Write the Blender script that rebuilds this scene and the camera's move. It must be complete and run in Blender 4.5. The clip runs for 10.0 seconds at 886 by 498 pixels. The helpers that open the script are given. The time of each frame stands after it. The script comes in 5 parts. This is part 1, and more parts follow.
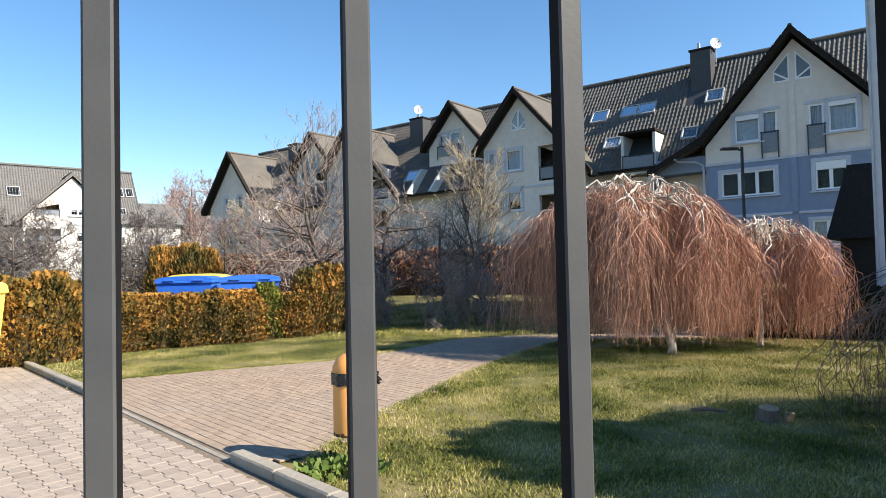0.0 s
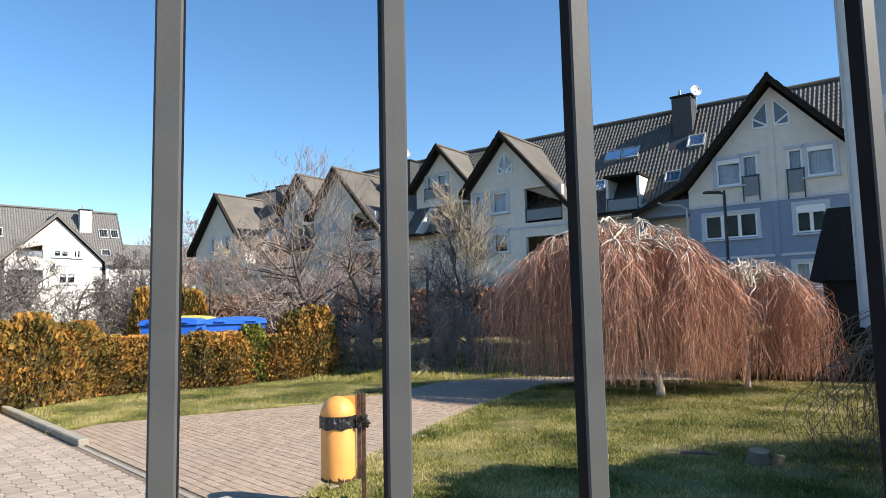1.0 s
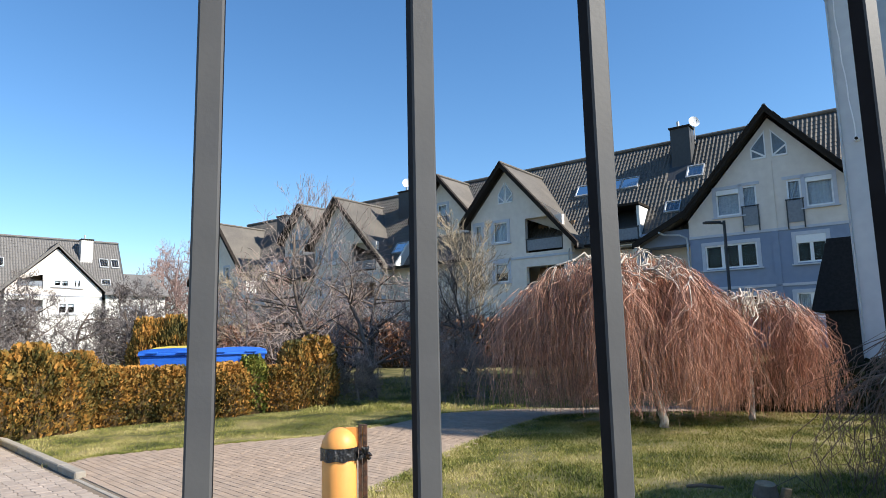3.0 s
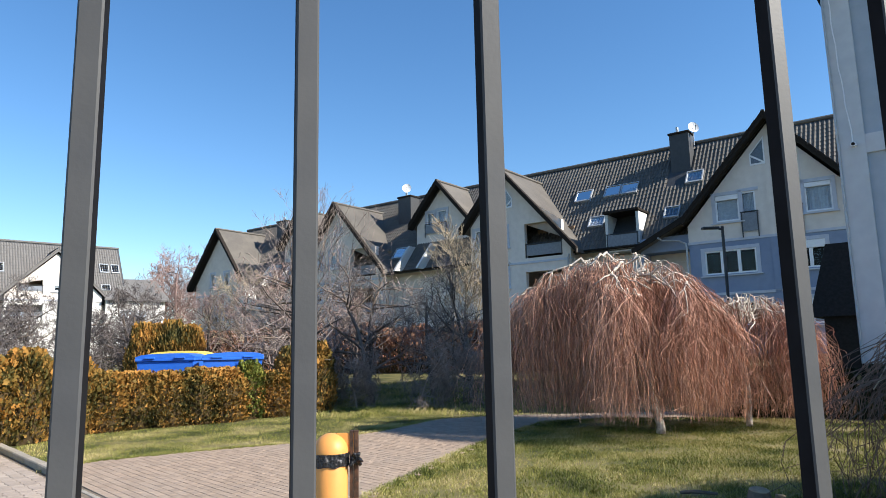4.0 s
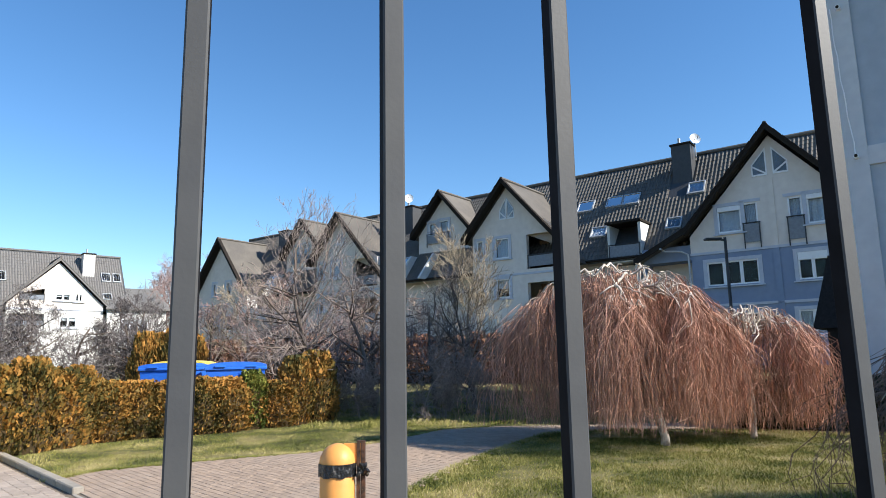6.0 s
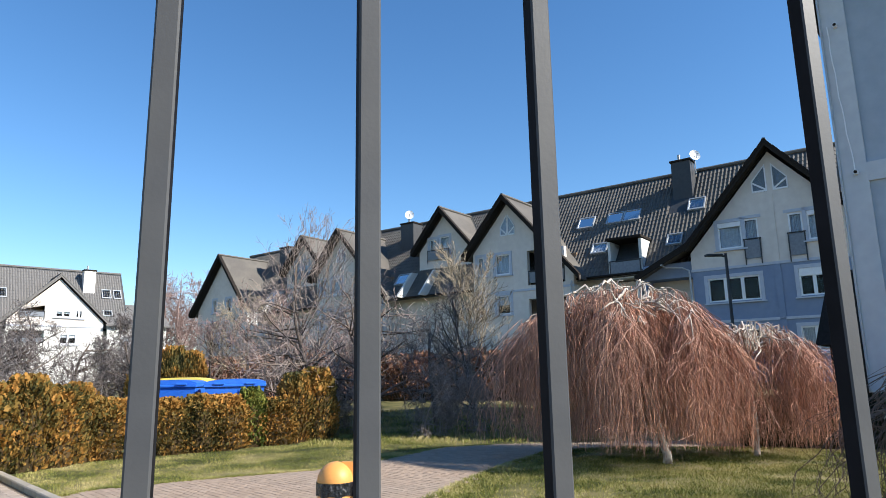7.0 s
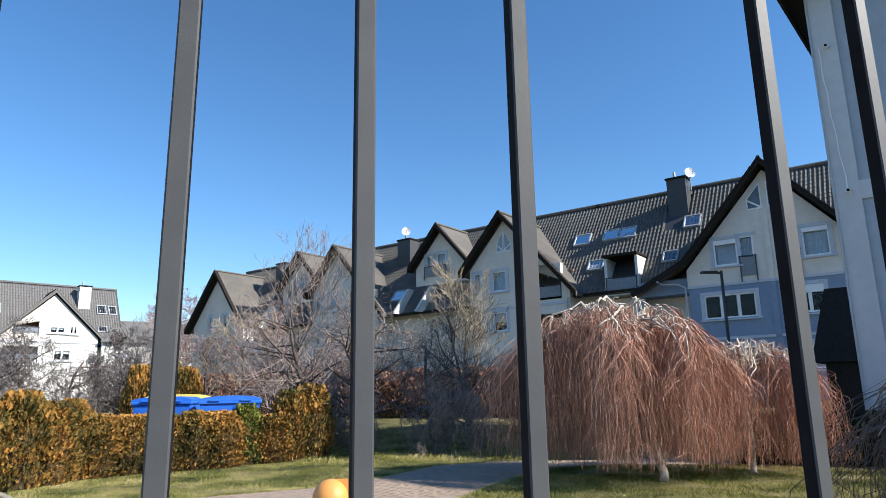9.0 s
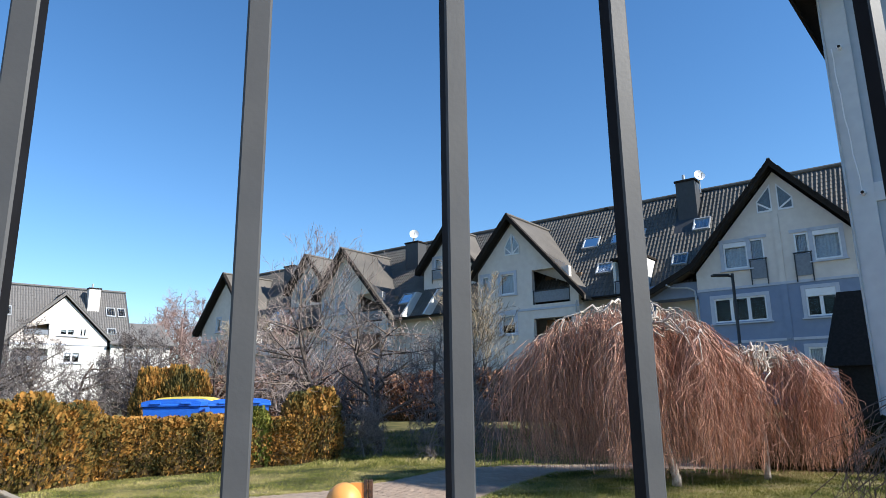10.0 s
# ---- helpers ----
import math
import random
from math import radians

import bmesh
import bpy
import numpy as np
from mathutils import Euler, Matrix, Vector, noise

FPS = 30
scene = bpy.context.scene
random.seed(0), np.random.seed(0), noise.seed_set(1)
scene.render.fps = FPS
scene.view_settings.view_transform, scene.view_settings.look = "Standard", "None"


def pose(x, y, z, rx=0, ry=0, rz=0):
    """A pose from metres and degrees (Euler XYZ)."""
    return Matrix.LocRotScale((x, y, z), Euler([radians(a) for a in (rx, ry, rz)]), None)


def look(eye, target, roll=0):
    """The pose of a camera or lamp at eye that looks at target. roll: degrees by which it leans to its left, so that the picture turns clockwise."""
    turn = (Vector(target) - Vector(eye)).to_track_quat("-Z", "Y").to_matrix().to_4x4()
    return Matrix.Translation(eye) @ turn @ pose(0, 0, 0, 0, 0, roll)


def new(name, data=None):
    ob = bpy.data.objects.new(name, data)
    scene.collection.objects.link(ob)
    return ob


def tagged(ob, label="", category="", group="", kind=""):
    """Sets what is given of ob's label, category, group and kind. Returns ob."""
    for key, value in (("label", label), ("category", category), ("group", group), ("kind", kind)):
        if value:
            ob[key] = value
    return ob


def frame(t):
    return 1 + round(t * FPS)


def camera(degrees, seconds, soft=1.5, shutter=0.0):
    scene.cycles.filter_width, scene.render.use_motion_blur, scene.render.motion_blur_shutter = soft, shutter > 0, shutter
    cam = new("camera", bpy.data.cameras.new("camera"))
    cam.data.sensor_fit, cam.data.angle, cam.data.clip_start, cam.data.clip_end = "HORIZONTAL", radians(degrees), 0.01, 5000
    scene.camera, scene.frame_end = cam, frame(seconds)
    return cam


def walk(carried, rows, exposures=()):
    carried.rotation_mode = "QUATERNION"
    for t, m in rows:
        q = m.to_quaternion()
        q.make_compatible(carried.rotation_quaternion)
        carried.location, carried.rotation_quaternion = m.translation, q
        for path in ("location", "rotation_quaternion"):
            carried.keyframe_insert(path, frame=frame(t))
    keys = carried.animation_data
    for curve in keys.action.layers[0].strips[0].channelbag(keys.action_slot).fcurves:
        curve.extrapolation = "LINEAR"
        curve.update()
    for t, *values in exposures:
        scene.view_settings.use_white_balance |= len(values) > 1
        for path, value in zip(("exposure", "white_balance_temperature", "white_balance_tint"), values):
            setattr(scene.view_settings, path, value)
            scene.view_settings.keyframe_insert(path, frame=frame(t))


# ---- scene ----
# ---------------------------------------------------------------- camera
cam = camera(69.0, 10.0, soft=0.8)
EYE = 1.6
ROWS = [  # seconds, metres right, ahead and up of the first eye, yaw, pitch, roll
    (0, -0.0003, 0.0007, 0.0, -0.01, 1.66, 1.28),
    (0.5, 0.0186, -0.0283, 0.0, -0.44, 3.52, 1.31),
    (1, -0.0252, -0.0341, 0.0, -1.19, 5.34, 1.27),
    (1.5, -0.0185, -0.0265, 0.0, -1.46, 6.74, 1.29),
    (2, -0.0557, -0.0150, 0.0, -1.33, 7.13, 1.27),
    (3.5, -0.0101, -0.0520, 0.0, -1.13, 8.36, 1.24),
    (4, 0.0314, -0.0494, 0.0, -1.11, 8.46, 1.21),
    (4.5, 0.0115, -0.0359, 0.0, -1.16, 8.42, 1.15),
    (5, -0.0039, -0.0511, 0.0, -1.28, 8.34, 1.18),
    (5.5, -0.0215, -0.0741, 0.0, -1.13, 8.67, 1.05),
    (7, -0.0054, -0.0560, 0.0, -0.95, 10.82, 1.04),
    (7.5, 0.0164, -0.0964, 0.0, -0.98, 11.29, 1.06),
    (8, -0.0035, -0.0796, 0.0, -0.98, 11.78, 0.97),
    (8.5, -0.0050, -0.0867, 0.0, -1.18, 11.91, 1.02),
    (9, -0.0001, -0.1016, 0.0, -1.26, 12.26, 0.98),
    (9.5, -0.0105, -0.0938, 0.0, -1.11, 12.49, 0.97),
    (10, -0.0591, -0.0478, 0.0, -0.65, 12.54, 0.80),
]
walk(cam, [(t, pose(x, y, EYE + z, 90 + pitch, roll, yaw)) for t, x, y, z, yaw, pitch, roll in ROWS],
     [(0.0, 0.72, 6950, 10), (1.0, 0.66, 6800, 10), (4.5, 0.56, 6500, 10), (10.0, 0.48, 6250, 10)])

# ---------------------------------------------------------------- light
SUN_ELEV, SUN_AZ = 35.0, 113.0   # degrees above the horizon; clockwise from +y
sun_way = Vector((math.sin(radians(SUN_AZ)) * math.cos(radians(SUN_ELEV)), math.cos(radians(SUN_AZ)) * math.cos(radians(SUN_ELEV)), math.sin(radians(SUN_ELEV))))
world = bpy.data.worlds.new("sky")
scene.world = world
world.use_nodes = True
sky = world.node_tree.nodes.new("ShaderNodeTexSky")
sky.sky_type, sky.sun_disc = "NISHITA", False
sky.sun_elevation, sky.sun_rotation = radians(SUN_ELEV), radians(SUN_AZ)
sky.air_density, sky.dust_density, sky.ozone_density = 1.0, 0.1, 3.5
backing = world.node_tree.nodes["Background"]
deep = world.node_tree.nodes.new("ShaderNodeHueSaturation")
deep.inputs["Saturation"].default_value, deep.inputs["Hue"].default_value = 1.18, 0.5
world.node_tree.links.new(sky.outputs[0], deep.inputs["Color"])
world.node_tree.links.new(deep.outputs[0], backing.inputs[0])
backing.inputs[1].default_value = 0.138
sun = new("sun", bpy.data.lights.new("sun", "SUN"))
sun.data.energy, sun.data.angle, sun.data.color = 6.4, radians(0.53), (1.0, 0.94, 0.84)
sun.matrix_world = look(sun_way * 60, (0, 0, 0))


# ---------------------------------------------------------------- materials
def shader(name, a, b=None, scale=8.0, rough=0.7, metal=0.0, bump=0.15, fine=60.0, vary=0.0, stain=None, stain_scale=1.2, stain_amount=0.0, spec=None):
    """Two colours mixed by grain, a coarse stain on top, a shift from piece to piece, fine relief."""
    m = bpy.data.materials.new(name)
    m.use_nodes = True
    nt = m.node_tree
    n, l = nt.nodes, nt.links
    p = n["Principled BSDF"]
    p.inputs["Roughness"].default_value, p.inputs["Metallic"].default_value = rough, metal
    p.inputs["Specular IOR Level"].default_value = spec if spec is not None else (0.15 if rough > 0.84 else 0.45)
    co = n.new("ShaderNodeTexCoord")
    b = b or tuple(c * 0.8 for c in a)
    g = n.new("ShaderNodeTexNoise")
    g.inputs["Scale"].default_value, g.inputs["Detail"].default_value = scale, 6
    l.new(co.outputs["Object"], g.inputs["Vector"])
    ramp = n.new("ShaderNodeValToRGB")
    ramp.color_ramp.elements[0].position, ramp.color_ramp.elements[1].position = 0.35, 0.65
    ramp.color_ramp.elements[0].color, ramp.color_ramp.elements[1].color = (*a, 1), (*b, 1)
    l.new(g.outputs["Fac"], ramp.inputs[0])
    out = ramp.outputs[0]
    if stain:
        s = n.new("ShaderNodeTexNoise")
        s.inputs["Scale"].default_value, s.inputs["Detail"].default_value = stain_scale, 4
        l.new(co.outputs["Object"], s.inputs["Vector"])
        r2 = n.new("ShaderNodeValToRGB")
        r2.color_ramp.elements[0].position, r2.color_ramp.elements[1].position = 0.42, 0.68
        r2.color_ramp.elements[1].color = (stain_amount,) * 3 + (1,)
        l.new(s.outputs["Fac"], r2.inputs[0])
        mix = n.new("ShaderNodeMix")
        mix.data_type = "RGBA"
        mix.inputs[7].default_value = (*stain, 1)
        l.new(r2.outputs[0], mix.inputs[0])
        l.new(out, mix.inputs[6])
        out = mix.outputs[2]
    if vary:
        info, isl, add = n.new("ShaderNodeObjectInfo"), n.new("ShaderNodeNewGeometry"), n.new("ShaderNodeMath")
        add.operation = "ADD"
        l.new(info.outputs["Random"], add.inputs[0])
        l.new(isl.outputs["Random Per Island"], add.inputs[1])
        fr = n.new("ShaderNodeMath")
        fr.operation = "FRACT"
        l.new(add.outputs[0], fr.inputs[0])
        mr = n.new("ShaderNodeMapRange")
        mr.inputs[3].default_value, mr.inputs[4].default_value = 1 - vary, 1 + vary
        l.new(fr.outputs[0], mr.inputs[0])
        hsv = n.new("ShaderNodeHueSaturation")
        l.new(mr.outputs[0], hsv.inputs["Value"])
        l.new(out, hsv.inputs["Color"])
        out = hsv.outputs[0]
    l.new(out, p.inputs["Base Color"])
    if bump:
        f = n.new("ShaderNodeTexNoise")
        f.inputs["Scale"].default_value, f.inputs["Detail"].default_value = fine, 4
        l.new(co.outputs["Object"], f.inputs["Vector"])
        bp = n.new("ShaderNodeBump")
        bp.inputs["Strength"].default_value, bp.inputs["Distance"].default_value = bump, 0.02
        l.new(f.outputs["Fac"], bp.inputs["Height"])
        l.new(bp.outputs[0], p.inputs["Normal"])
    return m


PAINT = shader("black_railing_paint", (0.014, 0.014, 0.016), (0.01, 0.01, 0.011), 30, 0.8, 0.0, 0.015, 300, spec=0.06)
# lighter copy of the railing paint: sunlight on the fronts put into colour
LITPAINT = shader("sunlit_front_railing_paint", (0.0618, 0.0634, 0.0664), (0.0528, 0.0543, 0.0573), 22, 0.55, 0.0, 0.02, 260, stain=(0.0938, 0.092, 0.0868), stain_scale=9, stain_amount=0.4, spec=0.3)
CREAM = shader("cream_render", (0.703, 0.646, 0.589), (0.646, 0.589, 0.537), 3, 0.9, bump=0.12, fine=50, stain=(0.551, 0.503, 0.456), stain_scale=0.5, stain_amount=0.35)
BLUE = shader("pale_blue_render", (0.232, 0.288, 0.396), (0.211, 0.262, 0.365), 3, 0.9, bump=0.12, fine=50, stain=(0.172, 0.232, 0.361), stain_scale=0.5, stain_amount=0.35)
BAND = shader("pale_trim_render", (0.5, 0.53, 0.6), (0.45, 0.48, 0.55), 4, 0.85, bump=0.06)
WHITE = shader("white_render", (0.634, 0.626, 0.594), (0.586, 0.578, 0.546), 3, 0.9, bump=0.1, stain=(0.491, 0.475, 0.444), stain_scale=0.6, stain_amount=0.3)
GREYWALL = shader("light_grey_render", (0.546, 0.572, 0.598), (0.493, 0.519, 0.554), 4, 0.9, bump=0.2, fine=90, stain=(0.44, 0.466, 0.502), stain_scale=0.8, stain_amount=0.5)
PANEL = shader("blue_grey_render", (0.378, 0.432, 0.495), (0.342, 0.396, 0.459), 4, 0.9, bump=0.2, fine=90, stain=(0.297, 0.342, 0.396), stain_scale=0.8, stain_amount=0.4)
TILE = shader("weathered_roof_tile", (0.109, 0.0975, 0.0842), (0.0842, 0.0757, 0.0671), 9, 0.75, bump=0.15, fine=60, vary=0.12, stain=(0.156, 0.14, 0.117), stain_scale=0.7, stain_amount=0.5)
GREYTILE = shader("grey_roof_tile", (0.16, 0.152, 0.145), (0.128, 0.122, 0.117), 9, 0.8, bump=0.15, fine=60, vary=0.1)
DARKWOOD = shader("dark_stained_timber", (0.018, 0.015, 0.013), (0.028, 0.022, 0.018), 12, 0.85, bump=0.2)
# shingle black that also holds the annex's deep shade
ANNEXBLACK = shader("shade_black_shingle", (0.014, 0.014, 0.015), (0.02, 0.02, 0.021), 10, 0.9, bump=0.4, vary=0.3)
SLATE = shader("grey_slate_cladding", (0.0488, 0.052, 0.0572), (0.039, 0.0416, 0.0455), 6, 0.6, bump=0.2)
FRAMEW = shader("white_window_plastic", (0.78, 0.79, 0.8), (0.74, 0.75, 0.77), 10, 0.35, bump=0.0)
CURTAIN = shader("net_curtain", (0.5, 0.52, 0.56), (0.4, 0.42, 0.46), 7, 0.9, bump=0.3, fine=30)
# near black: the shade of unlit rooms put into a sheet's colour
INSIDE = shader("unlit_room_black", (0.007, 0.007, 0.008), (0.014, 0.013, 0.012), 2, 0.9, spec=0.1)
ZINC = shader("zinc_sheet", (0.42, 0.44, 0.46), (0.36, 0.38, 0.4), 8, 0.5, 0.2, bump=0.05)
RAILING = shader("grey_balcony_panel", (0.2, 0.22, 0.25), (0.16, 0.18, 0.21), 8, 0.5, bump=0.05)
DISH = shader("white_dish_enamel", (0.82, 0.82, 0.82), (0.78, 0.78, 0.78), 8, 0.35, bump=0.0)
WOODLOG = shader("brown_loggia_boards", (0.3, 0.19, 0.11), (0.22, 0.14, 0.08), 8, 0.7, bump=0.2)


def glass(name, tint=(0.8, 0.86, 0.9)):
    m = bpy.data.materials.new(name)
    m.use_nodes = True
    p = m.node_tree.nodes["Principled BSDF"]
    p.inputs["Base Color"].default_value = (*tint, 1)
    p.inputs["Transmission Weight"].default_value = 1.0
    p.inputs["Roughness"].default_value, p.inputs["IOR"].default_value = 0.02, 1.22
    return m


GLASS = glass("window_glass")


# ---------------------------------------------------------------- mesh tools
class Build:
    """Collects faces of one mesh."""

    def __init__(self):
        self.v, self.f = [], []

    def face(self, *pts):
        i = len(self.v)
        self.v += [tuple(p) for p in pts]
        self.f.append(tuple(range(i, i + len(pts))))

    def box(self, x0, x1, y0, y1, z0, z1, b=0.0, m=None):
        """A box with its corners cut by b, laid by m."""
        if b <= 0:
            p = [(x, y, z) for z in (z0, z1) for x, y in ((x0, y0), (x1, y0), (x1, y1), (x0, y1))]
            f = [(3, 2, 1, 0), (4, 5, 6, 7), (0, 1, 5, 4), (1, 2, 6, 5), (2, 3, 7, 6), (3, 0, 4, 7)]
        else:
            ring = lambda z, c: [(x0 + c, y0, z), (x1 - c, y0, z), (x1, y0 + c, z), (x1, y1 - c, z), (x1 - c, y1, z), (x0 + c, y1, z), (x0, y1 - c, z), (x0, y0 + c, z)]
            inner = lambda z: [(x0 + b, y0 + b, z), (x1 - b, y0 + b, z), (x1 - b, y0 + b, z), (x1 - b, y1 - b, z), (x1 - b, y1 - b, z), (x0 + b, y1 - b, z), (x0 + b, y1 - b, z), (x0 + b, y0 + b, z)]
            p = inner(z0) + ring(z0 + b, b) + ring(z1 - b, b) + inner(z1)
            f = [tuple(reversed(range(8))), tuple(range(24, 32))]
            for r in range(3):
                for i in range(8):
                    j = (i + 1) % 8
                    f.append((r * 8 + i, r * 8 + j, r * 8 + 8 + j, r * 8 + 8 + i))
        i = len(self.v)
        self.v += [tuple(m @ Vector(q)) if m is not None else q for q in p]
        self.f += [tuple(i + k for k in q) for q in f]

    def prism(self, outline, way):
        """An outline of points carried along a vector."""
        way = Vector(way)
        a = [Vector(p) for p in outline]
        b = [p + way for p in a]
        i, n = len(self.v), len(a)
        self.v += [tuple(p) for p in a + b]
        self.f.append(tuple(i + k for k in range(n)))
        self.f.append(tuple(i + n + k for k in reversed(range(n))))
        for k in range(n):
            j = (k + 1) % n
            self.f.append((i + j, i + k, i + n + k, i + n + j))

    def tube(self, pts, radii, sides=4):
        """A round or faceted tube along points, with a radius at each."""
        pts = [Vector(p) for p in pts]
        i, n = len(self.v), len(pts)
        ref = Vector((0.13, 0.27, 0.95))
        for k, p in enumerate(pts):
            d = (pts[min(k + 1, n - 1)] - pts[max(k - 1, 0)])
            d = d.normalized() if d.length > 1e-9 else Vector((0, 0, 1))
            r = ref if abs(d.dot(ref)) < 0.93 else Vector((1, 0, 0))
            e = d.cross(r).normalized()
            g = d.cross(e)
            for s in range(sides):
                a = 2 * math.pi * s / sides
                self.v.append(tuple(p + (e * math.cos(a) + g * math.sin(a)) * radii[k]))
        for k in range(n - 1):
            for s in range(sides):
                t = (s + 1) % sides
                self.f.append((i + k * sides + s, i + k * sides + t, i + k * sides + sides + t, i + k * sides + sides + s))
        self.f.append(tuple(i + s for s in reversed(range(sides))))
        self.f.append(tuple(i + (n - 1) * sides + s for s in range(sides)))

    def lathe(self, profile, sides=32, centre=(0, 0)):
        """Radius and height pairs turned round a standing line."""
        i = len(self.v)
        for r, z in profile:
            for s in range(sides):
                a = 2 * math.pi * s / sides
                self.v.append((centre[0] + r * math.cos(a), centre[1] + r * math.sin(a), z))
        for k in range(len(profile) - 1):
            for s in range(sides):
                t = (s + 1) % sides
                self.f.append((i + k * sides + s, i + k * sides + t, i + (k + 1) * sides + t, i + (k + 1) * sides + s))
        self.f.append(tuple(i + s for s in reversed(range(sides))))
        self.f.append(tuple(i + (len(profile) - 1) * sides + s for s in range(sides)))

    def mesh(self, name, material, smooth=False, at=None):
        me = bpy.data.meshes.new(name)
        v, f = self.v, self.f
        if len(v) < 400:  # weld corners that meet, so that one part is one piece
            seen, index = {}, []
            for p in v:
                index.append(seen.setdefault(tuple(round(c, 4) for c in p), len(seen)))
            f = [tuple(dict.fromkeys(index[i] for i in q)) for q in f]
            v, f = list(seen), [q for q in f if len(q) > 2]
        v = v if at is None else [tuple(at(Vector(p))) for p in v]
        me.from_pydata(v, [], f)
        me.materials.append(material)
        if smooth:
            me.shade_smooth()
        me.update()
        return me


def part(name, build, material, parent, label="", smooth=False, at=None):
    ob = new(name, build.mesh(name, material, smooth, at) if isinstance(build, Build) else build)
    ob.parent = parent
    if label:
        tagged(ob, label)
    return ob


def thing(name, label, category, m=None, group="", kind=""):
    ob = tagged(new(name), label, category, group, kind)
    ob.empty_display_size = 0.2
    if m is not None:
        ob.matrix_world = m
    return ob


def solid(name, build, material, label, category, group="", kind="", smooth=False, at=None):
    return tagged(new(name, build.mesh(name, material, smooth, at)), label, category, group, kind)


def rise(y):
    """The ground climbs gently behind the near lawn."""
    t = min(max((y - 16.0) / 30.0, 0.0), 1.0)
    return 1.05 * (t * t * (3 - 2 * t) * 0.4 + t * 0.6)


# ---------------------------------------------------------------- fence at the eye
FX, FY, FA, FS = -0.1658, 0.314, radians(15.21), 0.125
fence = thing("railing_fence", "dark grey painted steel railing with upright square bars, one missing", "fence", pose(FX, FY, 0, 0, 0, math.degrees(FA)))
bar = Build()
bar.box(-0.0072, 0.0072, -0.0077, 0.0077, 0.0, 2.42, 0.0013)
bar_mesh = bar.mesh("bar", PAINT)
bar_mesh.materials.append(LITPAINT)
for face in bar_mesh.polygons:  # front faces coloured grey as if sunlit, the others black as if shaded
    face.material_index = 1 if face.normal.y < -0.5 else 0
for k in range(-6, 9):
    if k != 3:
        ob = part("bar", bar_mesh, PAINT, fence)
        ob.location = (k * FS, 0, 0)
for z in (0.12, 2.3):
    r = Build()
    r.box(-6.5 * FS, 8.5 * FS, 0.0085, 0.0285, z - 0.02, z + 0.02, 0.002)
    part("rail", r, PAINT, fence)

# ---------------------------------------------------------------- terraced houses in a row
KH = 1.136
H0 = Vector((14.243 * KH, 29.768 * KH, 0))
HA = radians(-38)
HU, HV = Vector((math.cos(HA), math.sin(HA), 0)), Vector((-math.sin(HA), math.cos(HA), 0))


def row(p):
    """From metres along the row, behind its front and up, at survey scale, to the place."""
    return H0 + (HU * p.x + HV * p.y) * KH + Vector((0, 0, 1.6 + (p.z - 1.6) * KH))


RIDGE_V, RIDGE_Z, EAVE_V, EAVE_Z = 5.5, 12.8, 0.75, 6.9
SLOPE = (RIDGE_Z - EAVE_Z) / (RIDGE_V - EAVE_V)
BASE = 0.9


def roof_z(v):
    return RIDGE_Z - SLOPE * abs(v - RIDGE_V)


def window(house, u0, u1, z0, z1, v, sashes, at, surround=True, blind=0.0, sill=True):
    """A window set in a wall: surround, frame, one pane a sash, curtain and a near-black sheet behind for the room's
    shade.
    """
    w = new("window")
    w.parent = house
    fr = Build()
    t = 0.07
    if surround:
        s = Build()
        for a, b, c, d in ((u0 - 0.16, u0, z0 - 0.05, z1 + 0.16), (u1, u1 + 0.16, z0 - 0.05, z1 + 0.16), (u0, u1, z1, z1 + 0.16)):
            s.box(a, b, v - 0.035, v + 0.1, c, d)
        part("surround", s, BAND, w, at=at)
    edges = [u0 + (u1 - u0) * f for f in sashes]
    for a, b in zip(edges, edges[1:]):
        fr.box(a, a + t, v + 0.02, v + 0.1, z0, z1)
        fr.box(b - t, b, v + 0.02, v + 0.1, z0, z1)
        fr.box(a + t, b - t, v + 0.02, v + 0.1, z0, z0 + t)
        fr.box(a + t, b - t, v + 0.02, v + 0.1, z1 - t, z1)
        g = Build()
        g.box(a + t, b - t, v + 0.05, v + 0.062, z0 + t, z1 - t)
        part("pane", g, GLASS, w, at=at).visible_shadow = False
        if blind:
            c = Build()
            n = 14
            for i in range(n):
                x0, x1 = a + t + (b - a - 2 * t) * i / n, a + t + (b - a - 2 * t) * (i + 1) / n
                y = v + 0.16 + 0.012 * (i % 2), v + 0.16 + 0.012 * ((i + 1) % 2)
                c.face((x0, y[0], z1 - t - (z1 - z0) * blind), (x1, y[1], z1 - t - (z1 - z0) * blind), (x1, y[1], z1 - t), (x0, y[0], z1 - t))
            part("curtain", c, CURTAIN, w, at=at)
    part("frame", fr, FRAMEW, w, "white plastic window frame", at=at)
    # flat near-black sheet in place of the unlit room
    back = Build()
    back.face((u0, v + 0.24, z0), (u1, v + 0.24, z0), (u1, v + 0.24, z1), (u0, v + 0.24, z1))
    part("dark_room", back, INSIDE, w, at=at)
    if sill:
        s = Build()
        s.box(u0 - 0.22, u1 + 0.22, v - 0.12, v + 0.02, z0 - 0.11, z0 - 0.05)
        part("sill", s, BAND, w, at=at)
    return w


